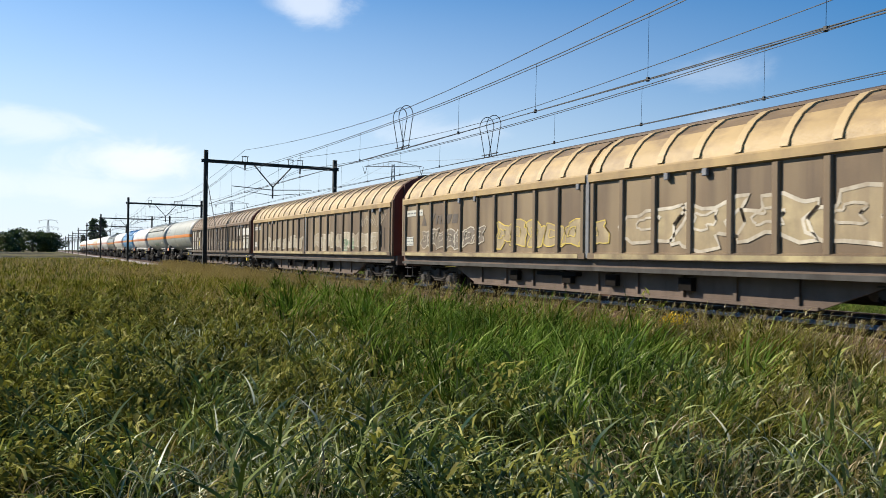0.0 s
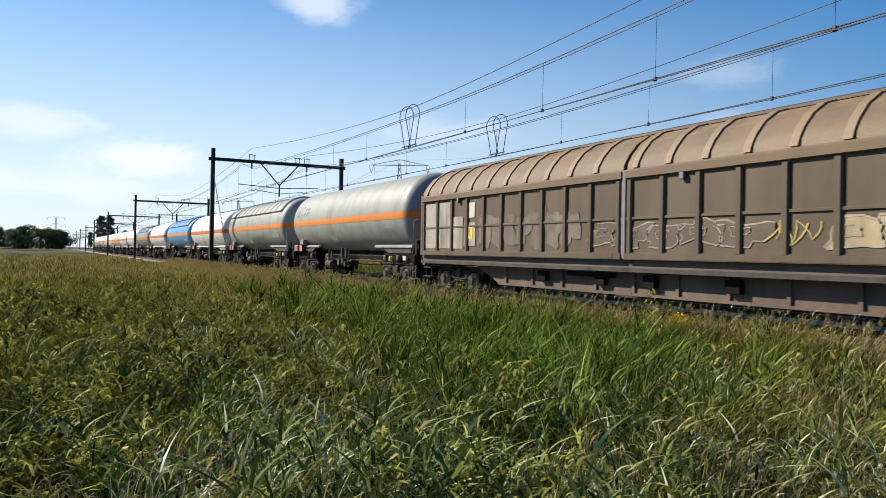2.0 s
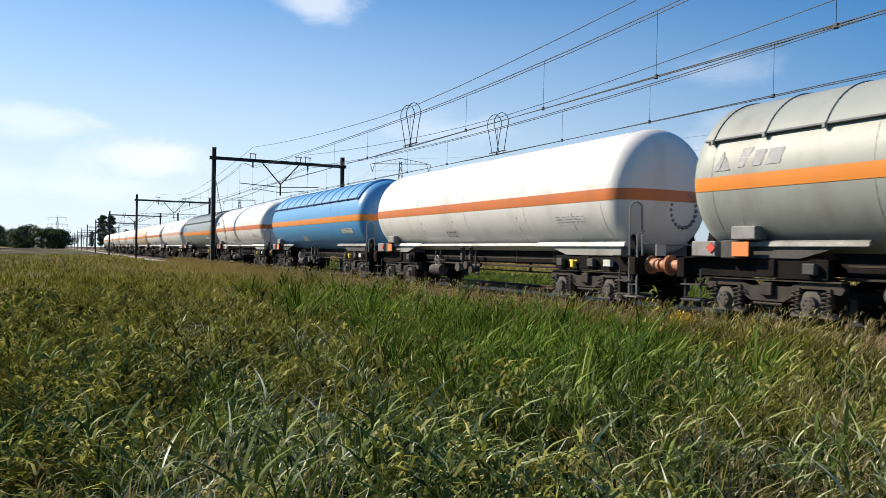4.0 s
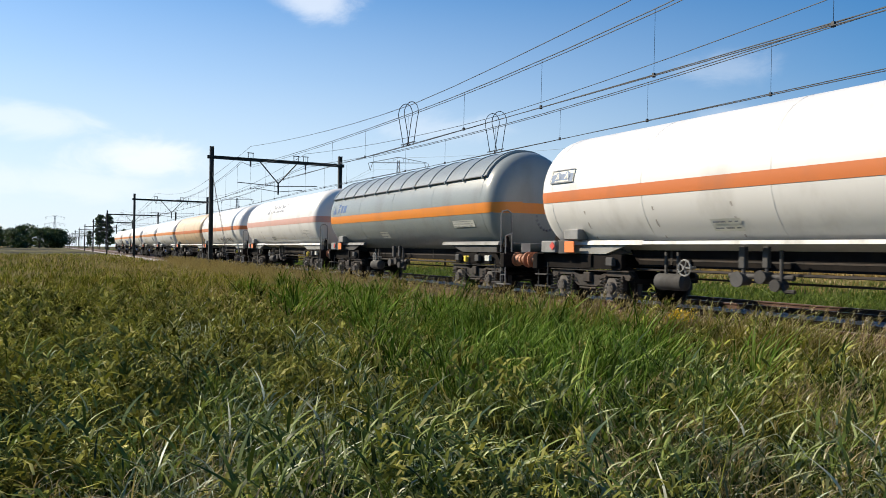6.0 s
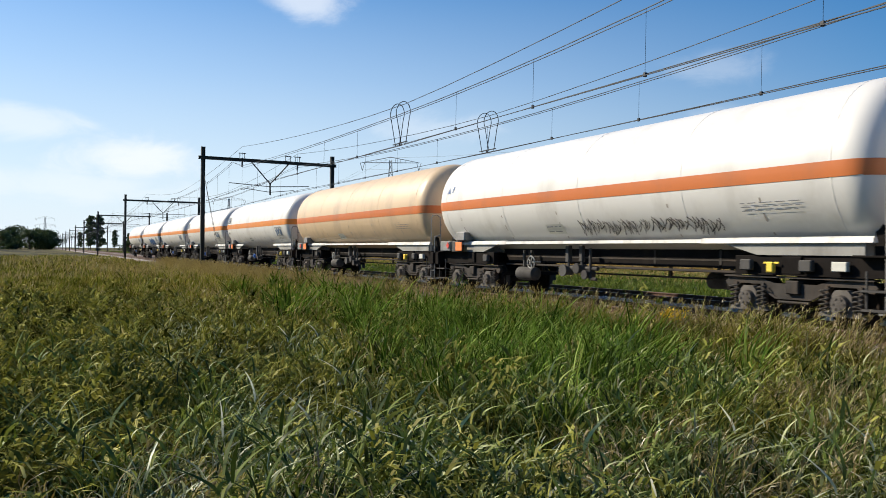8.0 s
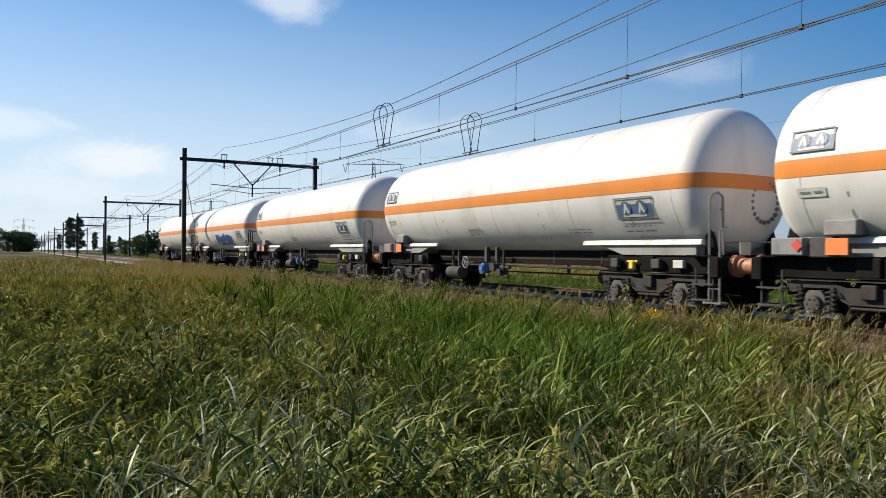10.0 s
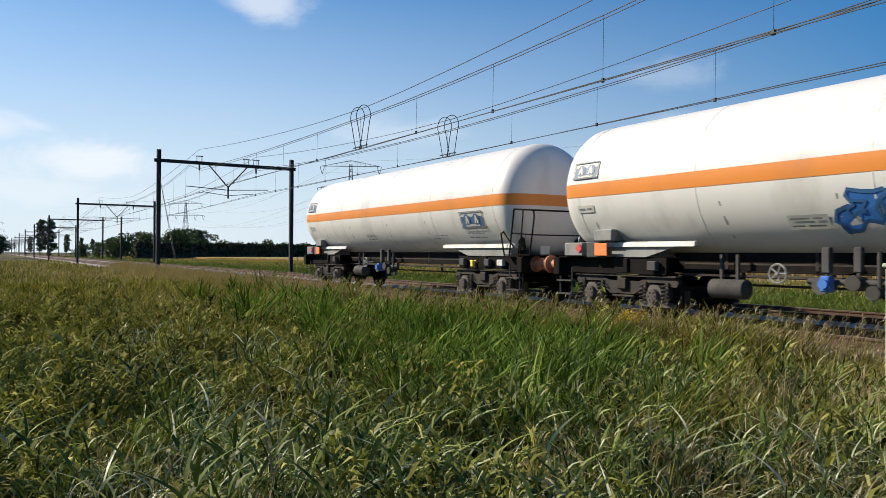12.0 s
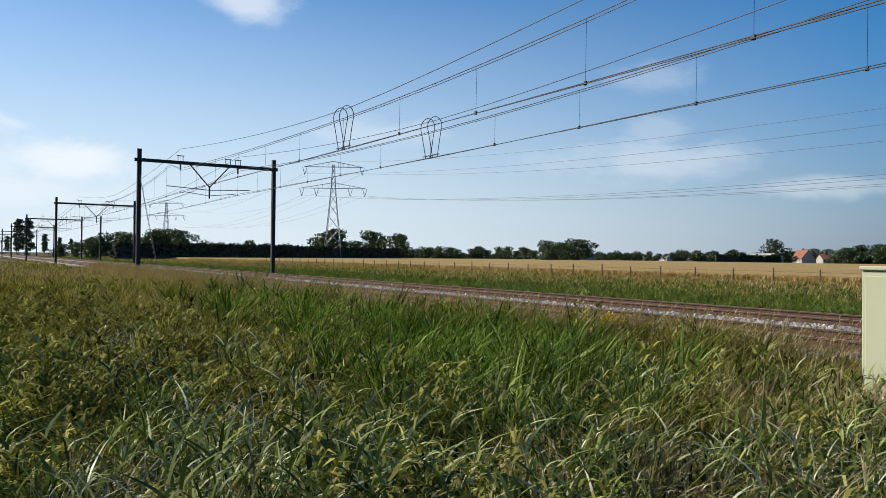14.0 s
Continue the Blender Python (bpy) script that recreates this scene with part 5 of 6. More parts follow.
WIND = 0.35
LEAF = dict(
    grass=leaf_mat("meadow_grass", [(0.020, 0.026, 0.005), (0.088, 0.110, 0.018), (0.200, 0.218, 0.046), (0.39, 0.345, 0.135)], 0.15, 0.0, 0.50, (0.23, 0.175, 0.058), (0.56, 0.76), (0.165, 0.148, 0.034)),
    reed=leaf_mat("reed_leaf", [(0.016, 0.026, 0.007), (0.052, 0.078, 0.017), (0.112, 0.154, 0.036), (0.190, 0.228, 0.066), (0.37, 0.39, 0.23)], 0.15, 0.015, 0.40),
    bright=leaf_mat("bright_reed_leaf", [(0.014, 0.028, 0.005), (0.058, 0.112, 0.016), (0.130, 0.205, 0.036), (0.26, 0.32, 0.10)], 0.15, 0.0, 0.45),
    weed=leaf_mat("weed_leaf", [(0.028, 0.034, 0.007), (0.110, 0.122, 0.026), (0.230, 0.228, 0.055), (0.34, 0.31, 0.13)], 0.15, 0.0, 0.50, other=(0.150, 0.150, 0.040)),
    silver=leaf_mat("silvery_reed_leaf", [(0.060, 0.078, 0.034), (0.165, 0.190, 0.100), (0.30, 0.33, 0.215), (0.48, 0.49, 0.38)], 0.15, 0.03, 0.40),
    straw=leaf_mat("dry_straw", [(0.179, 0.133, 0.066), (0.257, 0.203, 0.109), (0.328, 0.273, 0.164)], 0.25, 0.05, 0.2),
    wheat=leaf_mat("ripe_wheat", [(0.265, 0.179, 0.066), (0.351, 0.250, 0.101), (0.406, 0.304, 0.140)], 0.2, 0.03, 0.12),
    bank=leaf_mat("bank_grass", [(0.030, 0.055, 0.009), (0.080, 0.125, 0.018), (0.130, 0.170, 0.030), (0.21, 0.20, 0.065)], 0.25, 0.01, 0.45, other=(0.055, 0.085, 0.014)),
    tree=leaf_mat("tree_leaf", [(0.018, 0.036, 0.012), (0.035, 0.058, 0.018), (0.055, 0.075, 0.026)], 0.2, 0.04, 0.2),
    hedge=leaf_mat("hedge_leaf", [(0.010, 0.018, 0.008), (0.018, 0.030, 0.012), (0.028, 0.042, 0.016)], 0.1, 0.03, 0.2),
    flower=leaf_mat("yellow_flower", [(0.55, 0.36, 0.02), (0.68, 0.48, 0.04)], 0.2, 0.02, 0.1),
)


def stuff(name, data, material, label, category):
    return tagged(new(name, bulk(name, *data, material)), label, category, kind="stuff")


def swathe(x, y, spots):
    """How far places lie inside soft round spots (x, y, reach along x, reach along y)."""
    s = np.zeros_like(x)
    for cx, cy, rx, ry in spots:
        s = np.maximum(s, np.exp(-((x - cx) / rx) ** 2 - ((y - cy) / ry) ** 2))
    return s


LUSH = ((-20, 8.2, 6, 1.8), (-14, 6.8, 5, 1.8), (-9.5, 5.6, 3, 1.5), (-6.6, 4.9, 1.6, 1.2), (-27, 9.0, 6, 1.5))
WEEDY = ((-8.5, 1.3, 3.5, 2.0), (-13, 2.2, 5, 2.0), (-6, 0.2, 2, 1.5), (-20, 0.5, 7, 2.5))
SILVERY = ((-10.5, 3.3, 2.0, 0.9), (-21, 3.6, 4.0, 1.1), (-7.0, 2.7, 1.2, 0.7), (-15, 4.0, 2.0, 0.7))
HOLLOW = ((-6.2, 5.3, 0.45, 0.55), (-5.2, 4.5, 0.40, 0.45), (-8.6, 4.6, 1.4, 0.6), (-17, 3.2, 3.0, 0.5), (-4.2, 0.6, 0.8, 0.5), (-6.4, 2.0, 0.8, 0.4), (-8.0, 3.4, 0.8, 0.4), (-2.8, 3.4, 0.45, 0.4), (-4.4, 3.0, 0.5, 0.35), (-5.2, 6.6, 0.6, 0.4), (-3.6, 4.9, 0.4, 0.4), (-12, 5.0, 1.2, 0.35))


def tussocks(n, per, near, far, seed, keep, height, width, radius, segs=3, y_top=10.5, bend=(0.15, 0.9), sag=(0.0, 0.55)):
    """Tufts of blades with gaps between them; each tuft has its own height and lean."""
    r = np.random.default_rng(seed)
    x, y, d = meadow_places(n * 4, r, near, far, y_top)
    ok = keep(x, y) * (1 - 0.92 * swathe(x, y, HOLLOW)) > r.uniform(0, 1, len(x))
    x, y, d = x[ok][:n], y[ok][:n], d[ok][:n]
    m = len(x)
    big = np.clip(d / near, 1, None) ** 0.55
    tall = height * r.uniform(0.35, 1.3, m) * (0.55 + 0.8 * patchy(x, y, 2.3, seed + 1)) * (1 - 0.15 * np.clip((y - 9.6) / 1.2, 0, 1))
    way = r.normal(0.0, 0.55, m)
    a, q = r.uniform(0, 6.2832, m * per), radius * np.sqrt(r.uniform(0, 1, m * per)) * np.repeat(r.uniform(0.6, 1.3, m) * np.sqrt(big), per)
    px, py = np.repeat(x, per) + q * np.cos(a), np.repeat(y, per) + q * np.sin(a)
    head = np.where(r.uniform(0, 1, m * per) < 0.4, a + r.normal(0, 0.4, m * per), np.repeat(way, per) + r.normal(0, 0.6, m * per))
    h = np.repeat(tall, per) * r.uniform(0.5, 1.1, m * per)
    w = width * r.uniform(0.6, 1.4, m * per) * np.repeat(big, per)
    return blades(segs, px, py, ground_height(px, py) - 0.02, h, w, head, r.uniform(*bend, m * per) + WIND * 0.3, r.uniform(*sag, m * per), r)


def meadow():
    r = np.random.default_rng(11)
    open_land = lambda x, y: np.clip(1.0 - 0.85 * swathe(x, y, LUSH) - 0.45 * swathe(x, y, WEEDY), 0.08, 1)
    sets = [
        tussocks(300, 95, 2.6, 7.5, 101, open_land, 0.60, 0.011, 0.19),
        tussocks(620, 80, 6.0, 15, 102, open_land, 0.66, 0.015, 0.24, y_top=10.9),
        tussocks(1300, 50, 12, 42, 103, open_land, 0.62, 0.025, 0.42, y_top=10.8),
        tussocks(1700, 22, 36, 170, 104, lambda x, y: np.full_like(x, 0.9), 0.45, 0.05, 1.0, 2),
    ]
    # short turf below the tufts
    for n, near, far, k in ((9000, 3.0, 12, 1.3), (14000, 12, 50, 2.4)):
        x, y, d = meadow_places(n, r, near, far)
        m = len(x)
        h = r.uniform(0.06, 0.26, m) * (0.5 + patchy(x, y, 1.4, 6))
        sets.append(blades(2, x, y, ground_height(x, y) - 0.02, h, r.uniform(0.005, 0.011, m) * k * np.clip(d / near * 0.55, 1, 3), r.normal(-0.1, 1.1, m), r.uniform(0.3, 0.9, m), r.uniform(0.0, 0.35, m), r))
    # the rest of the meadow all round
    n = 60000
    x, y = r.uniform(-16, 40, n), r.uniform(-24, 10.6, n)
    a = np.degrees(np.arctan2(y, -x))
    ok = (np.hypot(x, y) > 1.0) & ((a < -8) | (a > 68) | (np.hypot(x, y) < 2.8))
    x, y = x[ok], y[ok]
    m = len(x)
    sets.append(blades(2, x, y, ground_height(x, y) - 0.02, r.uniform(0.15, 0.5, m), r.uniform(0.012, 0.024, m), r.normal(0, 1.2, m), r.uniform(0.2, 0.8, m), r.uniform(0, 0.3, m), r))
    return join(sets)


def leafy(n, near, far, seed, size, height, keep):
    """Bushy broad-leaved weeds: upright stems set with small leaves all the way up."""
    r = np.random.default_rng(seed)
    x, y, d = meadow_places(n * 5, r, near, far, 9.9)
    ok = keep(x, y) * (1 - 0.9 * swathe(x, y, HOLLOW)) > r.uniform(0, 1, len(x))
    x, y, d = x[ok][:n], y[ok][:n], d[ok][:n]
    m, per = len(x), 44
    big = np.clip(d / near, 1, 5) ** 0.5
    top = height * r.uniform(0.5, 1.25, m) * (0.5 + 0.9 * patchy(x, y, 1.9, seed + 2))
    head, lean = r.normal(0, 0.6, m), r.uniform(0.05, 0.35, m) + WIND * 0.2
    stem = blades(2, x, y, ground_height(x, y), top, 0.007 * big, head, lean, np.zeros(m), r)
    t = r.uniform(0.2, 1.0, m * per)
    H, out = np.repeat(top, per), np.repeat(top * lean, per) * t ** 1.8
    px = np.repeat(x, per) + np.cos(np.repeat(head, per)) * out + r.normal(0, 0.06, m * per)
    py = np.repeat(y, per) + np.sin(np.repeat(head, per)) * out + r.normal(0, 0.06, m * per)
    pz = ground_height(px, py) + H * t
    q = size * r.uniform(0.5, 1.4, m * per) * (1.25 - 0.7 * t) * np.repeat(big, per)
    leaf = blades(2, px, py, pz, q, q * r.uniform(0.22, 0.42, m * per), r.uniform(-3.14, 3.14, m * per), r.uniform(0.8, 1.7, m * per), r.uniform(0.1, 1.0, m * per), r)
    return join([stem, leaf])


def reed_clump(r, n, radius, height, width):
    """Reed stems with long bent leaves, round a centre."""
    a, q = r.uniform(0, 6.28, n), radius * np.sqrt(r.uniform(0, 1, n))
    x, y = q * np.cos(a) * 1.6, q * np.sin(a)
    per = 7
    h = height * r.uniform(0.55, 1.2, n)
    way, lean = r.normal(0, 0.7, n), r.uniform(0.05, 0.45, n) + WIND * 0.3
    stems = blades(3, x, y, np.full(n, -0.05), h, np.full(n, 0.008), way, lean, np.full(n, 0.02), r)
    m = n * per
    t = r.uniform(0.25, 1.0, m)
    out = np.repeat(h * lean, per) * t ** 1.8
    lx, ly = np.repeat(x, per) + np.cos(np.repeat(way, per)) * out, np.repeat(y, per) + np.sin(np.repeat(way, per)) * out
    size = r.uniform(0.09, 0.27, m)
    leaves = blades(5, lx, ly, np.repeat(h, per) * t, size, r.uniform(0.5, 1.25, m) * width, r.normal(0.0, 1.6, m), r.uniform(0.2, 1.7, m), r.uniform(-0.1, 0.8, m), r)
    return stems, leaves


stuff("meadow_grass", meadow(), LEAF["grass"], "tall uncut green meadow grass with dry patches", "grass")
stuff("meadow_weeds", join([
    leafy(620, 3.0, 9, 21, 0.11, 0.66, lambda x, y: np.clip(swathe(x, y, WEEDY) + 0.10, 0, 1) * np.clip(2.2 * patchy(x, y, 1.6, 3) - 0.6, 0, 1)),
    leafy(1500, 7, 26, 22, 0.14, 0.64, lambda x, y: np.clip(swathe(x, y, WEEDY) + 0.12, 0, 1) * np.clip(2.2 * patchy(x, y, 2.6, 4) - 0.6, 0, 1)),
]), LEAF["weed"], "bushy yellow-green weeds among the grass", "weeds")
stuff("lush_reed_grass", join([
    tussocks(200, 70, 5.5, 12, 111, lambda x, y: swathe(x, y, LUSH) ** 1.3, 0.86, 0.021, 0.20, 4, bend=(0.05, 0.7), sag=(0.0, 0.6)),
    tussocks(330, 56, 9, 34, 112, lambda x, y: swathe(x, y, LUSH), 0.90, 0.030, 0.30, 4, bend=(0.05, 0.7), sag=(0.0, 0.6)),
]), LEAF["bright"], "dense fresh green reed grass in a damp strip", "reed grass")
stuff("silvery_grass", join([
    tussocks(260, 46, 5, 14, 121, lambda x, y: swathe(x, y, SILVERY), 0.62, 0.012, 0.26, 5, bend=(0.8, 1.5), sag=(0.5, 1.0)),
    tussocks(260, 36, 12, 32, 122, lambda x, y: swathe(x, y, SILVERY), 0.62, 0.018, 0.40, 4, bend=(0.8, 1.5), sag=(0.5, 1.0)),
]), LEAF["silver"], "wind-flattened grass showing its silvery undersides", "grass")


def straw():
    """Dry stalks with drooping seed heads along the track and in brown patches."""
    r = np.random.default_rng(31)
    n = 16000
    x = 3 - 75 * r.uniform(0, 1, n) ** 1.6
    y = np.where(r.uniform(0, 1, n) < 0.55, r.normal(9.8, 0.5, n), r.uniform(3.0, 9.5, n))
    ok = (y < 11.0) & ((y > 8.4) | (patchy(x, y, 3.0, 8) + 0.42 * (x > -5.8) > 0.70))
    x, y = x[ok], y[ok]
    m = len(x)
    z = ground_height(x, y)
    h = r.uniform(0.40, 0.92, m) * np.where(y > 10.2, 0.75, 1.0)
    head, lean = r.normal(0.0, 0.7, m), r.uniform(0.15, 0.5, m) + WIND * 0.5
    far = np.clip(-x / 18, 1, 3)
    stalk = blades(3, x, y, z, h, 0.006 * far, head, lean, np.full(m, 0.05), r)
    ex, ey, ez = x + np.cos(head) * h * lean * 0.92, y + np.sin(head) * h * lean * 0.92, z + h * 0.9
    per = 4
    e = blades(2, np.repeat(ex, per), np.repeat(ey, per), np.repeat(ez, per) + r.uniform(-0.05, 0.02, m * per), r.uniform(0.05, 0.13, m * per), 0.012 * np.repeat(far, per), np.repeat(head, per) + r.normal(0, 0.5, m * per), r.uniform(0.5, 1.1, m * per), r.uniform(0, 0.6, m * per), r)
    return join([stalk, e])


def pale_meadow():
    """Bleached grass over the far part of the meadow."""
    r = np.random.default_rng(33)
    x, y, d = meadow_places(16000, r, 16, 150, 9.6, -40)
    ok = (patchy(x, y, 14.0, 9) + np.clip((d - 20) / 120, 0, 0.4) > 0.55)
    x, y, d = x[ok], y[ok], d[ok]
    m = len(x)
    return blades(2, x, y, ground_height(x, y), r.uniform(0.35, 0.7, m), 0.012 * np.clip(d / 10, 1, 9), r.normal(0, 0.9, m), r.uniform(0.2, 0.7, m), r.uniform(0, 0.3, m), r)


stuff("pale_meadow_grass", pale_meadow(), LEAF["straw"], "bleached tan grass on the far meadow", "dry grass")
stuff("dry_grass", straw(), LEAF["straw"], "dry straw-coloured grass stalks beside the track", "dry grass")


def bank():
    """Rough weedy grass on the far side, up to the field fence, in clumps with gaps."""
    r = np.random.default_rng(41)
    n = 5200
    a = np.radians(r.uniform(2, 68, n))
    y = 18.6 + 35.5 * r.uniform(0, 1, n) ** 1.5
    x = -y / np.tan(a)
    ok = (x > -420) & (patchy(x, y, 5.0, 4) * 1.6 - 0.15 - np.clip((y - 36) / 22, 0, 0.6) > r.uniform(0, 1, n))
    x, y = x[ok], y[ok]
    m, per = len(x), 26
    d = np.hypot(x, y)
    q = np.repeat(0.3 * np.clip(d / 20, 1, 4), per)
    px, py = np.repeat(x, per) + r.normal(0, 1, m * per) * q, np.repeat(y, per) + r.normal(0, 1, m * per) * q
    h = np.repeat(r.uniform(0.15, 0.62, m), per) * r.uniform(0.5, 1.1, m * per)
    low = blades(2, px, py, ground_height(px, py), h, 0.022 * np.repeat(np.clip(d / 20, 1, 6), per), r.uniform(-3.14, 3.14, m * per), r.uniform(0.3, 1.1, m * per), r.uniform(0, 0.7, m * per), r)
    n = 26000
    y = 18.5 + 35.5 * r.uniform(0, 1, n)
    x = -y / np.tan(np.radians(r.uniform(3, 68, n)))
    ok = x > -420
    x, y = x[ok], y[ok]
    m = len(x)
    turf = blades(2, x, y, ground_height(x, y), r.uniform(0.08, 0.3, m), 0.02 * np.clip(np.hypot(x, y) / 18, 1, 8), r.normal(0, 1.0, m), r.uniform(0.2, 0.8, m), r.uniform(0, 0.3, m), r)
    return join([low, turf])


def fence_strip():
    """Bleached tall grass along the field fence."""
    r = np.random.default_rng(47)
    n = 20000
    y = 54.5 - 22 * r.uniform(0, 1, n) ** 1.9
    x = -y / np.tan(np.radians(r.uniform(8, 68, n)))
    d = np.hypot(x, y)
    return blades(2, x, y, ground_height(x, y), r.uniform(0.20, 0.50, n), 0.02 * np.clip(d / 20, 1, 8), r.normal(0, 0.8, n), r.uniform(0.1, 0.5, n), r.uniform(0, 0.3, n), r)


stuff("fence_grass", fence_strip(), LEAF["wheat"], "bleached tall grass along a field fence", "dry grass")
stuff("bank_grass", bank(), LEAF["bank"], "rough green and tan grass between track and field", "grass")


def wheat_mat():
    m, t, p = shader("wheat_canopy")
    col = ramp(t, coarse(t, 0.5, 8, (0.15, 1, 1), True), [(0.3, (0.22, 0.15, 0.056)), (0.55, (0.31, 0.225, 0.095)), (0.8, (0.37, 0.285, 0.14))])
    t.links.new(col, p.inputs["Base Color"])
    p.inputs["Roughness"].default_value = 0.9
    p.inputs["Specular IOR Level"].default_value = 0.1
    b = node(t, "ShaderNodeBump", Strength=0.8, Distance=0.15)
    t.links.new(coarse(t, 5, 6, world_space=True), b.inputs["Height"])
    t.links.new(b.outputs[0], p.inputs["Normal"])
    return m


M["wheat"] = wheat_mat()
tagged(new("wheat_field", made("wheat_field", box(B(), -330, 140, 54.5, 262, -0.7, 0.02), M["wheat"])), "golden field of ripe wheat", "wheat field", kind="stuff")
tagged(new("wheat_field", made("wheat_field", box(B(), -700, -150, -190, -22, -0.7, -0.05), M["wheat"])), "golden field of ripe wheat", "wheat field", kind="stuff")


def ears():
    r = np.random.default_rng(43)
    n = 26000
    y = 53.8 + 26 * r.uniform(0, 1, n) ** 2.2
    x = -y / np.tan(np.radians(r.uniform(14, 68, n)))
    return blades(2, x, y, np.full(n, -0.35), r.uniform(0.35, 0.55, n), 0.05 * np.clip(np.hypot(x, y) / 50, 1, 4), r.normal(0, 0.8, n), r.uniform(0.1, 0.4, n), r.uniform(0, 0.4, n), r)


stuff("wheat_ears", ears(), LEAF["wheat"], "ripe wheat stalks at the field's edge", "wheat")


def crown(seed, w, h, n, leaf, lobes, low=0.25):
    """Clumps of small leaves on overlapping uneven lobes."""
    r = np.random.default_rng(seed)
    c = np.stack([r.normal(0, w * 0.26, lobes), r.normal(0, w * 0.26, lobes), h * (low + (0.92 - low) * r.uniform(0, 1, lobes))], 1)
    c[:, :2] *= (1.15 - 0.75 * ((c[:, 2:3] / h - low) / (1 - low)) ** 2)
    s = w * r.uniform(0.16, 0.30, lobes)
    k = r.integers(0, lobes, n)
    d = r.normal(0, 1, (n, 3))
    d /= np.linalg.norm(d, axis=1)[:, None]
    p = c[k] + d * (s[k] * r.uniform(0.55, 1.05, n))[:, None] * np.array([1, 1, 0.8])
    a, b = r.normal(0, 1, (n, 3)), r.normal(0, 1, (n, 3))
    a *= (leaf * r.uniform(0.5, 1.2, n) / np.linalg.norm(a, axis=1))[:, None]
    b *= (leaf * r.uniform(0.4, 0.9, n) / np.linalg.norm(b, axis=1))[:, None]
    v = np.stack([p - a, p + b, p + a, p - b], 1).reshape(-1, 3)
    return v, np.arange(n * 4).reshape(-1, 4), np.zeros((0, 3))


M["bark"] = mat("bark", (0.07, 0.055, 0.04), 0.9, 0, 0.3, 3, bump=0.4)


def tree(name, label, m, seed, w, h, leaf, n=1700, lobes=16, low=0.22, mat_key="tree", category="tree"):
    t = thing(name, m, label, category, "distant trees")
    bm = rod(B(), (0, 0, -0.8), (0, 0, h * 0.55), w * 0.05, 8, w * 0.02)
    r = random.Random(seed)
    for k in range(5):
        a = r.uniform(0, 6.28)
        z = h * r.uniform(0.2, 0.5)
        rod(bm, (0, 0, z), (w * 0.28 * math.cos(a), w * 0.28 * math.sin(a), z + h * 0.25), w * 0.018, 6, w * 0.006)
    part("trunk", bm, M["bark"], t)
    part("crown", bulk("crown", *crown(seed, w, h, n, leaf, lobes, low), LEAF[mat_key]), None, t)
    return t


BROAD = [tree("broadleaf_tree", "dark green broadleaf tree beyond the fields", pose(*bearing(b, d), -0.6), 60 + k, 11, 11, 0.55, 2200, 20, 0.08) for k, (b, d) in enumerate(((57.0, 390), (29.5, 335), (11.6, 305)))]
SLIM = tree("poplar_tree", "tall narrow dark poplar", pose(*bearing(3.05, 430), -0.6), 70, 5.2, 19, 0.5, 3200, 46, 0.03)
BUSH = tree("field_bush", "low dark rounded bush", pose(*bearing(8.0, 236), -0.6), 71, 9, 6.5, 0.45, 1300, 14, 0.05, category="bush")
copy_thing(SLIM, pose(*bearing(3.6, 430), -0.6, 0, 0, 80))
for b, d, k in ((4.6, 600, 0.8), (5.5, 620, 0.7), (2.4, 700, 0.8), (6.2, 560, 0.6)):
    copy_thing(SLIM, pose(*bearing(b, d), -0.6, 0, 0, b * 77) @ Matrix.Scale(k, 4))
spots = random.Random(5)


def row(kinds, b0, b1, step, dist, size):
    b = b0
    while b < b1:
        k = spots.choice(kinds)
        c = copy_thing(k, Matrix.Identity(4))
        sc = spots.uniform(*size)
        c.matrix_basis = pose(*bearing(b, dist * spots.uniform(0.95, 1.08)), -0.6, 0, 0, spots.uniform(0, 360)) @ Matrix.Diagonal((sc * spots.uniform(0.9, 1.4), sc * spots.uniform(0.9, 1.4), sc, 1))
        b += step * spots.uniform(0.6, 1.4)


row(BROAD, -4.5, 1.3, 0.55, 560, (1.0, 1.5))          # wood beyond the left-hand field
row([BUSH] + BROAD, 5.5, 8.9, 0.8, 330, (0.45, 0.7))
row(BROAD, 9.4, 13.2, 0.8, 345, (0.75, 1.1))
row([BUSH], 13.0, 21.0, 0.9, 345, (0.8, 1.15))
row(BROAD, 24.0, 28.3, 0.9, 360, (0.75, 1.2))
row([BUSH] + BROAD, 29.5, 40.5, 0.5, 380, (0.42, 0.66))
row(BROAD, 40.8, 43.8, 0.7, 330, (0.7, 0.9))
row([BUSH], 43.5, 53.0, 0.5, 400, (0.5, 0.85))
row([BUSH] + BROAD, 52.5, 60.5, 0.5, 480, (0.5, 0.75))
row(BROAD, 61.0, 68.0, 0.55, 345, (0.55, 0.8))


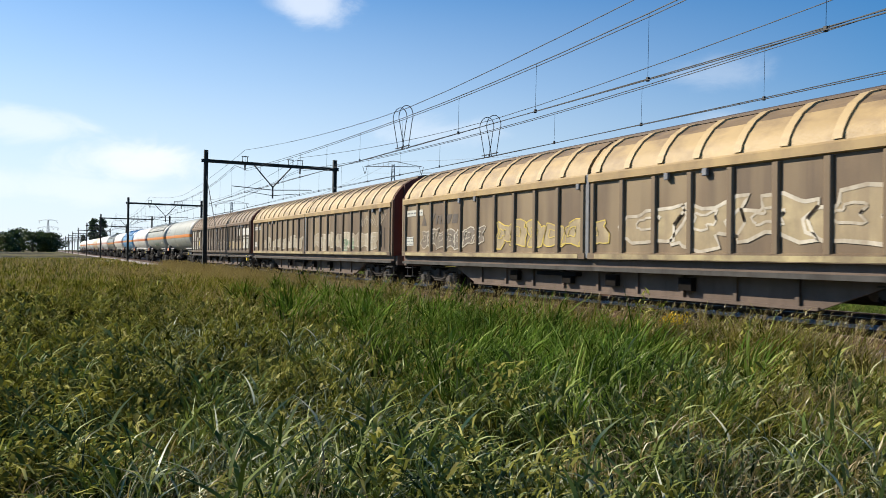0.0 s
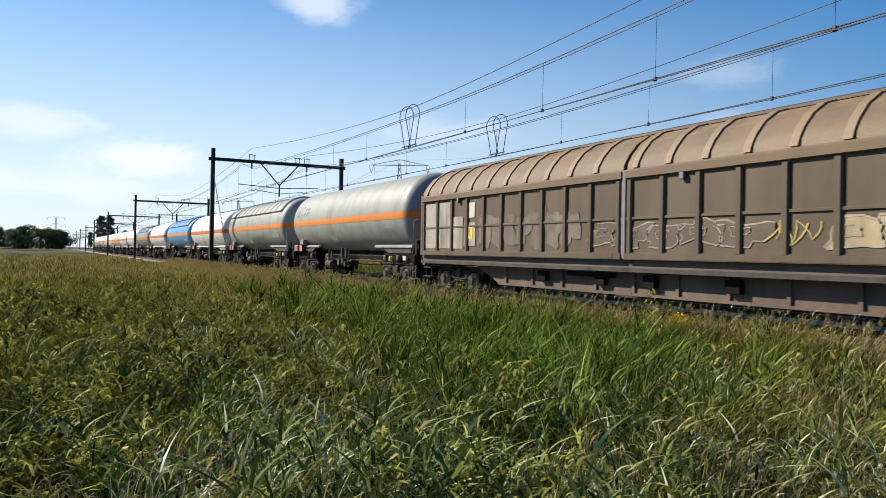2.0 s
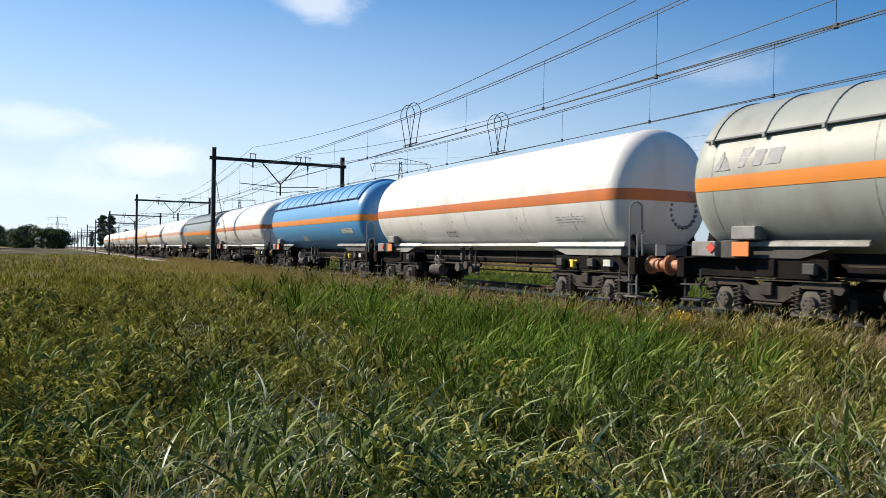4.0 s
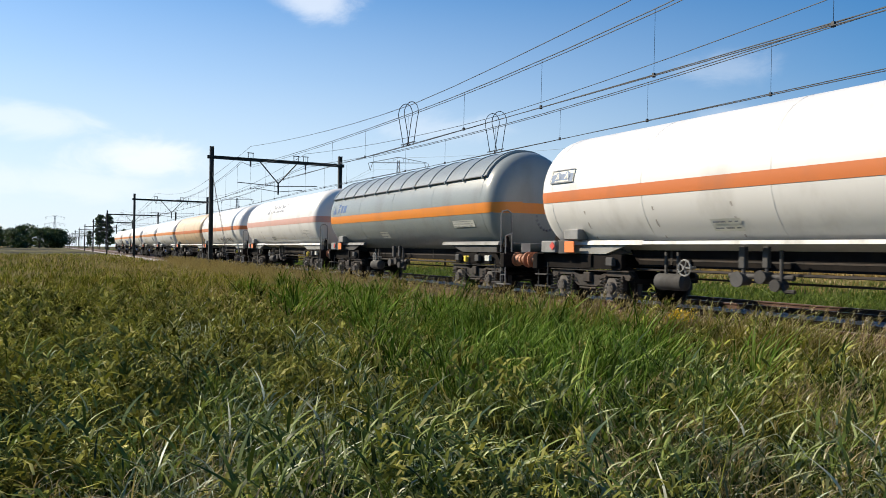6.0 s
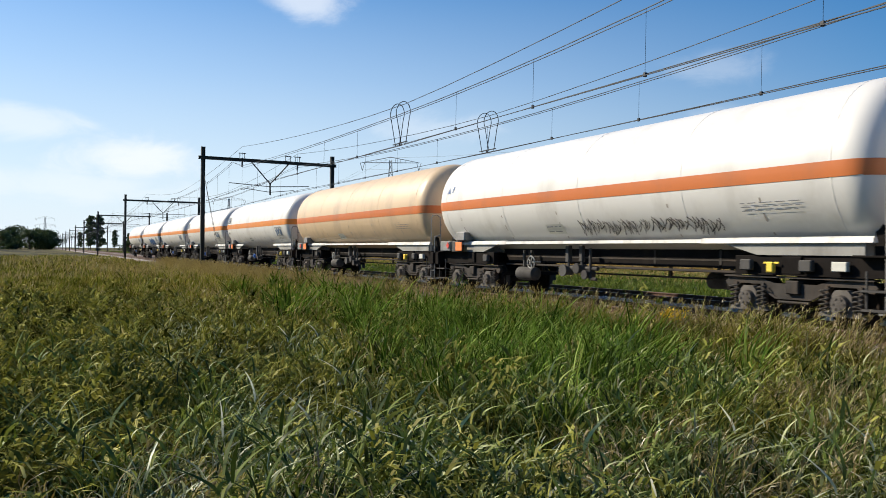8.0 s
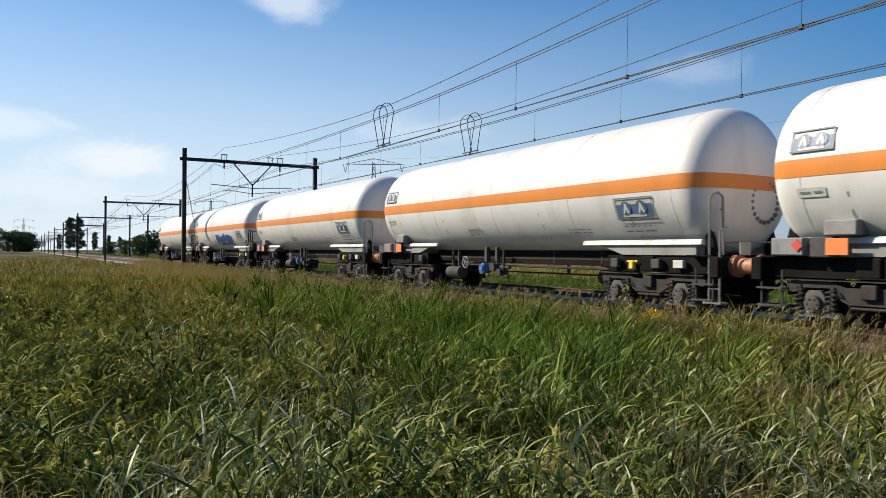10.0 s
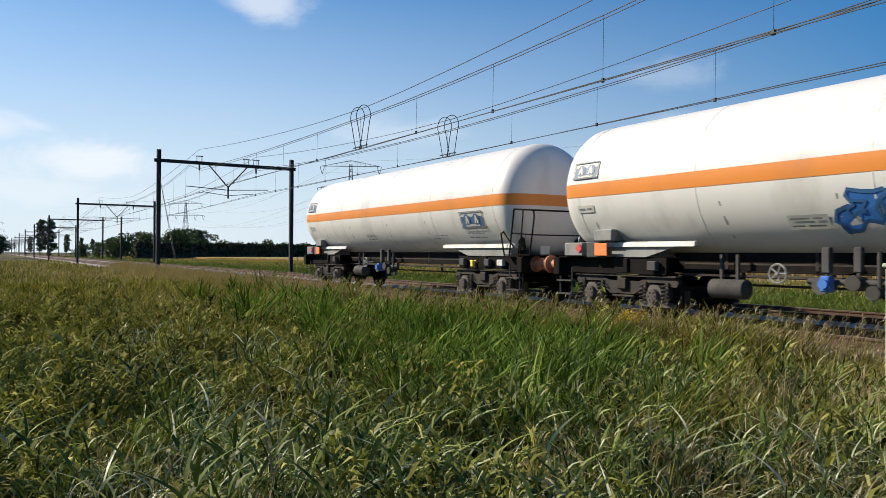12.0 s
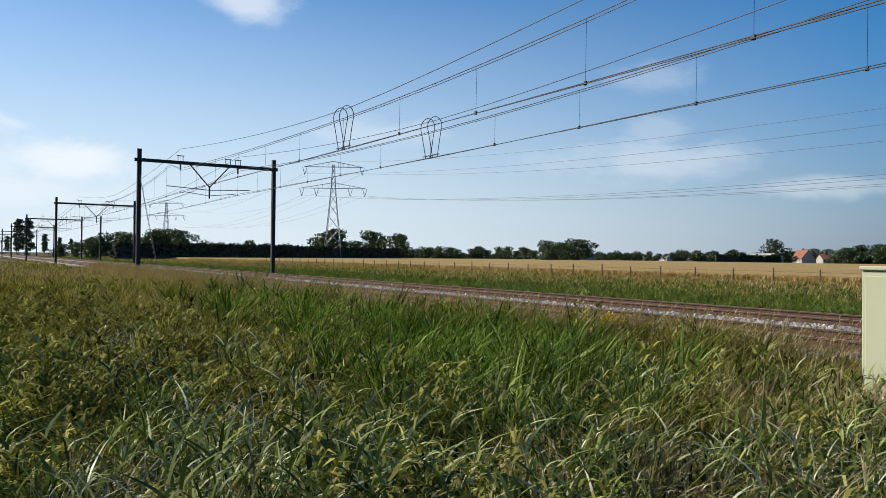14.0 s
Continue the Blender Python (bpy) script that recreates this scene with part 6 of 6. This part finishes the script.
def hedge(b0, d0, b1, d1, h, seed, label):
    """A long clipped hedge: a solid leafy block with an uneven top."""
    a, b = Vector((*bearing(b0, d0), 0)), Vector((*bearing(b1, d1), 0))
    r = np.random.default_rng(seed)
    L = (b - a).length
    t = thing("clipped_hedge", Matrix.Translation((*a.xy, -0.6)) @ pose(0, 0, 0, 0, 0, math.degrees(math.atan2((b - a).y, (b - a).x))), label, "hedge")
    n = int(L * 60)
    p = np.stack([r.uniform(0, L, n), r.uniform(-1.3, 1.3, n), h * r.uniform(0, 1, n) ** 0.8], 1)
    face = r.uniform(0, 1, n) < 0.7
    p[face, 1] = np.where(r.uniform(0, 1, face.sum()) < 0.5, -1.3, 1.3) + r.normal(0, 0.12, face.sum())
    p[:, 2] += 0.12 * np.sin(p[:, 0] * 0.9) + 0.1 * np.sin(p[:, 0] * 0.23)
    u, v = r.normal(0, 0.28, (n, 3)), r.normal(0, 0.28, (n, 3))
    part("foliage", bulk("foliage", np.stack([p - u, p + v, p + u, p - v], 1).reshape(-1, 3), np.arange(n * 4).reshape(-1, 4), np.zeros((0, 3)), LEAF["hedge"]), None, t)
    part("branch_mass", box(B(), 0.2, L - 0.2, -1.1, 1.1, -0.2, h - 0.15), M["bark"], t)


hedge(8.9, 238, 29.3, 330, 5.1, 81, "long dark clipped conifer hedge")
hedge(53.0, 330, 57.3, 335, 3.6, 82, "dark clipped hedge by a farm")
hedge(30.0, 420, 36.0, 420, 3.0, 83, "low dark hedge at the field's end")

# ---- pylons ----
def pylon(m, h, label):
    t = thing("lattice_pylon", m, label, "pylon", "power line pylons")
    body = B()
    levels = [0, 0.16, 0.32, 0.46, 0.58, 0.68, 0.76, 0.83, 0.90, 0.96, 1.0]
    wide = [h * (0.085 * (1 - q) ** 1.4 + 0.012) for q in levels]
    for (q0, a), (q1, b) in zip(zip(levels, wide), zip(levels[1:], wide[1:])):
        c0 = [(-a, -a), (a, -a), (a, a), (-a, a)]
        c1 = [(-b, -b), (b, -b), (b, b), (-b, b)]
        for i in range(4):
            j = (i + 1) % 4
            rod(body, (*c0[i], q0 * h), (*c1[i], q1 * h), 0.13, 4)
            rod(body, (*c0[i], q0 * h), (*c1[j], q1 * h), 0.07, 4)
            rod(body, (*c0[j], q0 * h), (*c1[i], q1 * h), 0.07, 4)
    part("lattice_tower", body, M["galvanised"], t)
    for z, reach, n in ((0.975, 0.31, 1), (0.75, 0.34, 2)):
        arm = B()
        for s in (-1, 1):
            tip = (s * reach * h, 0, z * h)
            for y in (-0.5, 0.5):
                rod(arm, (0, y, z * h), tip, 0.10, 4)
                rod(arm, (0, y, (z + 0.06) * h), tip, 0.08, 4)
            for k in range(1, 6):
                x = s * reach * h * k / 6
                rod(arm, (x, 0.5 * (1 - k / 6), z * h), (x, 0, (z + 0.06 * (1 - k / 6)) * h), 0.06, 4)
        part("crossarm", arm, M["galvanised"], t)
        for s in (-1, 1):
            for k in range(n):
                x = s * reach * h * (0.97 - 0.45 * k)
                ins = B()
                rod(ins, (x - 0.9, 0, z * h), (x, 0, (z - 0.085) * h), 0.11, 5)
                rod(ins, (x + 0.9, 0, z * h), (x, 0, (z - 0.085) * h), 0.11, 5)
                part("insulator_string", ins, M["insulator"], t)
    return t


PY = [(bearing(24.38, 300), 38.0), (bearing(12.35, 560), 38.0), (bearing(0.25, 1150), 42.0)]
for (x, y), h in PY:
    pylon(pose(x, y, -0.6, 0, 0, 60), h, "grey steel lattice power pylon with two crossarms")
cables = thing("power_line", pose(0, 0, 0), "thin grey high-voltage conductors", "power line")
across = Vector((0.5, 0.87, 0))
for reach, z in ((0.30, 33.8), (-0.30, 33.8), (0.33, 25.0), (-0.33, 25.0), (0.16, 24.9), (-0.16, 24.9), (0.0, 38.5)):
    bm = B()
    for a, b in ((Vector((*PY[1][0], 0)), Vector((*PY[0][0], 0))), (Vector((*PY[0][0], 0)), Vector((110, 160, 0)))):
        pts = []
        for i in range(21):
            u = i / 20
            q = a.lerp(b, u) + across * reach * 38
            pts.append((q.x, q.y, z - 9.0 * (1 - (2 * u - 1) ** 2)))
        pipe(bm, pts, 0.035, 4)
    part("conductor", bm, M["galvanised"], cables)

# ---- farm ----
M["roof_tile"] = mat("roof_tile", (0.22, 0.085, 0.05), 0.8, 0, 0.2, 0.8)
M["wall_pale"] = mat("wall_pale", (0.36, 0.34, 0.31), 0.8, 0, 0.1, 0.8)
M["barn_grey"] = mat("barn_grey", (0.30, 0.31, 0.31), 0.7, 0, 0.15, 0.5)
M["pane"] = mat("window_dark", (0.03, 0.035, 0.04), 0.15)


def farm_house(m, l, d, eave, ridge, roof, wall, label):
    h = thing("farm_house", m, label, "house", "farm buildings")
    part("wall", prism(B(), [(-d / 2, -0.3), (d / 2, -0.3), (d / 2, eave), (0, ridge - 0.1), (-d / 2, eave)], -l / 2, l / 2), wall, h)
    rf = B()
    for s in (-1, 1):
        prism(rf, [(s * (d / 2 + 0.4), eave - 0.35), (0, ridge), (0, ridge + 0.18), (s * (d / 2 + 0.4), eave - 0.17)], -l / 2 - 0.3, l / 2 + 0.3)
    roof_part = part("roof", rf, roof, h)
    part("chimney", box(B(), -0.4, 0.4, -0.4, 0.4, ridge - 0.5, ridge + 1.0), roof, roof_part)
    for k in range(3):
        x = -l / 2 + l * (k + 0.5) / 3
        w = part("window", box(B(), x - 0.6, x + 0.6, -d / 2 - 0.05, -d / 2 + 0.02, 0.9, 2.1), M["plate"], h)
        part("pane", box(B(), x - 0.5, x + 0.5, -d / 2 - 0.07, -d / 2 - 0.04, 1.0, 2.0), M["pane"], w)
    return h


farm_house(pose(*bearing(58.75, 450), -0.6, 0, 0, -28), 10, 7.5, 2.6, 7.0, M["roof_tile"], M["wall_pale"], "farmhouse with a steep orange tiled roof")
farm_house(pose(*bearing(60.1, 440), -0.6, 0, 0, 62), 6, 6, 2.4, 4.8, M["roof_tile"], M["wall_pale"], "small pale annexe with a tiled roof")
farm_house(pose(*bearing(56.2, 345), -0.6, 0, 0, -28), 18, 8, 2.4, 4.2, M["barn_grey"], M["wall_pale"], "low grey-roofed farm shed")
farm_house(pose(*bearing(50.0, 430), -0.6, 0, 0, -40), 26, 10, 2.6, 4.6, M["barn_grey"], M["barn_grey"], "long grey barn between trees")
farm_house(pose(*bearing(44.0, 420), -0.6, 0, 0, -40), 10, 8, 2.8, 5.5, M["barn_grey"], M["wall_pale"], "pale house half hidden by trees")

# ---- reeds and flowers near by ----
rr = np.random.default_rng(91)
reeds = []


def reed_kind(n, radius, height, width, key):
    stems, leaves = reed_clump(rr, n, radius, height, width)
    return bulk("stem_tuft", *stems, LEAF[key]), bulk("leaf_tuft", *leaves, LEAF[key])


kinds = [reed_kind(n, q, h, w, "reed") for n, q, h, w in ((34, 0.34, 0.58, 0.020), (22, 0.26, 0.74, 0.024), (40, 0.42, 0.46, 0.016), (26, 0.30, 0.66, 0.026), (46, 0.36, 0.52, 0.015))]
lush = [reed_kind(50, 0.36, h, 0.018, "bright") for h in (0.8, 0.7, 0.9)]
silver = [reed_kind(30, 0.32, 0.6, 0.020, "silver") for _ in range(2)]
dead = [reed_kind(40, 0.20, 0.55, 0.012, "straw") for _ in range(2)]


def reed(kind, b, d, spin, label, group):
    x, y = bearing(b, d)
    ob = thing("reed_clump", pose(x, y, float(ground_height(x, y)), 0, 0, spin), label, "reeds", group)
    part("stem_tuft", kind[0], None, ob)
    part("leaf_tuft", kind[1], None, ob)
    reeds.append(ob)


placed = 0
while placed < 165:
    b, d = rr.uniform(-3, 66), 3.3 * 2.9 ** rr.uniform(0, 1)
    x, y = bearing(b, d)
    spot = np.array([x]), np.array([y])
    if swathe(*spot, HOLLOW)[0] > 0.3 or swathe(*spot, WEEDY)[0] * 0.8 > rr.uniform(0, 1) or patchy(*spot, 1.5, 44)[0] < 0.38 or y > 9.2 or (b > 43 and rr.uniform(0, 1) < 0.6):
        continue
    reed(kinds[int(rr.integers(5))], b, d, rr.uniform(-50, 50), "clump of grey-green reeds bent by the wind", "reed clumps")
    placed += 1
placed = 0
while placed < 45:
    b, d = rr.uniform(16, 42), 5.3 * 3.2 ** rr.uniform(0, 1)
    x, y = bearing(b, d)
    if swathe(np.array([x]), np.array([y]), LUSH)[0] < 0.35:
        continue
    reed(lush[placed % 3], b, d, rr.uniform(-90, 90), "clump of fresh bright green reed grass", "bright reed clumps")
    placed += 1
for b, d in ((8, 9.5), (10, 10.5), (6.5, 8.5), (19, 5.6), (20.5, 5.2), (15, 6.6), (12, 12.5), (23.5, 5.0), (13, 5.4), (9, 13.0), (38, 4.4), (48, 4.0), (17, 10.8), (19, 11.5), (21, 7.4), (9, 4.6), (16, 4.2), (27, 4.3), (52, 5.6), (58, 4.6), (61, 5.2)):
    reed(silver[int(b) % 2], b, d, b * 5, "wind-flattened clump of silvery reeds", "silvery reed clumps")
for b, d in ((41.2, 5.1), (42.0, 4.7), (40.4, 5.6), (46.5, 6.0), (50, 5.0), (55, 6.5), (58, 5.2), (61, 6.8), (57, 8.0), (62, 4.6), (53, 8.5), (63, 8.5), (61.4, 8.3), (62.4, 8.4), (63.4, 8.2), (60.6, 8.6), (2, 3.4), (5, 4.3), (9, 3.3), (12, 4.4), (15, 3.5), (0, 4.8), (-2, 3.9), (18, 4.2), (7, 5.4), (22, 3.4)):
    reed(dead[int(d * 10) % 2], b, d, b * 7, "tuft of dead straw-coloured grass", "dry tufts")


def flower_plant(x, y, h):
    t = thing("ragwort_plant", pose(x, y, float(ground_height(x, y))), "yellow-flowered ragwort beside the track", "wildflower")
    r = np.random.default_rng(17)
    n = 14
    a = r.uniform(0, 6.28, n)
    part("stem", bulk("stem", *blades(3, r.normal(0, 0.03, n), r.normal(0, 0.03, n), np.zeros(n), h * r.uniform(0.8, 1.0, n), np.full(n, 0.012), a, r.uniform(0.05, 0.3, n), np.zeros(n), r), LEAF["grass"]), None, t)
    m = 170
    k = r.integers(0, n, m)
    part("blossom", bulk("blossom", *blades(2, np.cos(a[k]) * 0.13 + r.normal(0, 0.07, m), np.sin(a[k]) * 0.13 + r.normal(0, 0.07, m), h * 0.86 + r.normal(0, 0.06, m), r.uniform(0.03, 0.06, m), np.full(m, 0.035), r.uniform(0, 6.28, m), r.uniform(0.4, 1.2, m), r.uniform(0, 0.6, m), r), LEAF["flower"]), None, t)


flower_plant(-9.6, 9.9, 0.62)
flower_plant(-9.9, 10.1, 0.5)


# ---- movement ----
def motions():
    for w, x in wagons:
        walk(w, [(0.0, pose(x, NEAR, 0)), (7.0, pose(x + SPEED * 7, NEAR, 0)), (14.0, pose(x + SPEED * 14, NEAR, 0))])
    step = math.degrees(SPEED / WHEEL / FPS)
    first = {}
    for w, dx in wheelsets:
        if dx not in first:
            walk(w, [(k / FPS, pose(dx, 0, WHEEL, 0, (k * step) % 360, 0)) for k in range(14 * FPS + 1)])
            first[dx] = w.animation_data
        else:
            w.rotation_mode = "QUATERNION"
            keys = w.animation_data_create()
            keys.action, keys.action_slot = first[dx].action, first[dx].action_slot
    r = random.Random(3)
    for ob in reeds:
        m, a = ob.matrix_basis.copy(), r.uniform(0, 6.28)
        walk(ob, [(t * 0.5, m @ pose(0, 0, 0, 1.6 * math.sin(a + t * 1.9), 2.6 * math.sin(a + t * 1.4) + 2.0)) for t in range(29)])


motions()
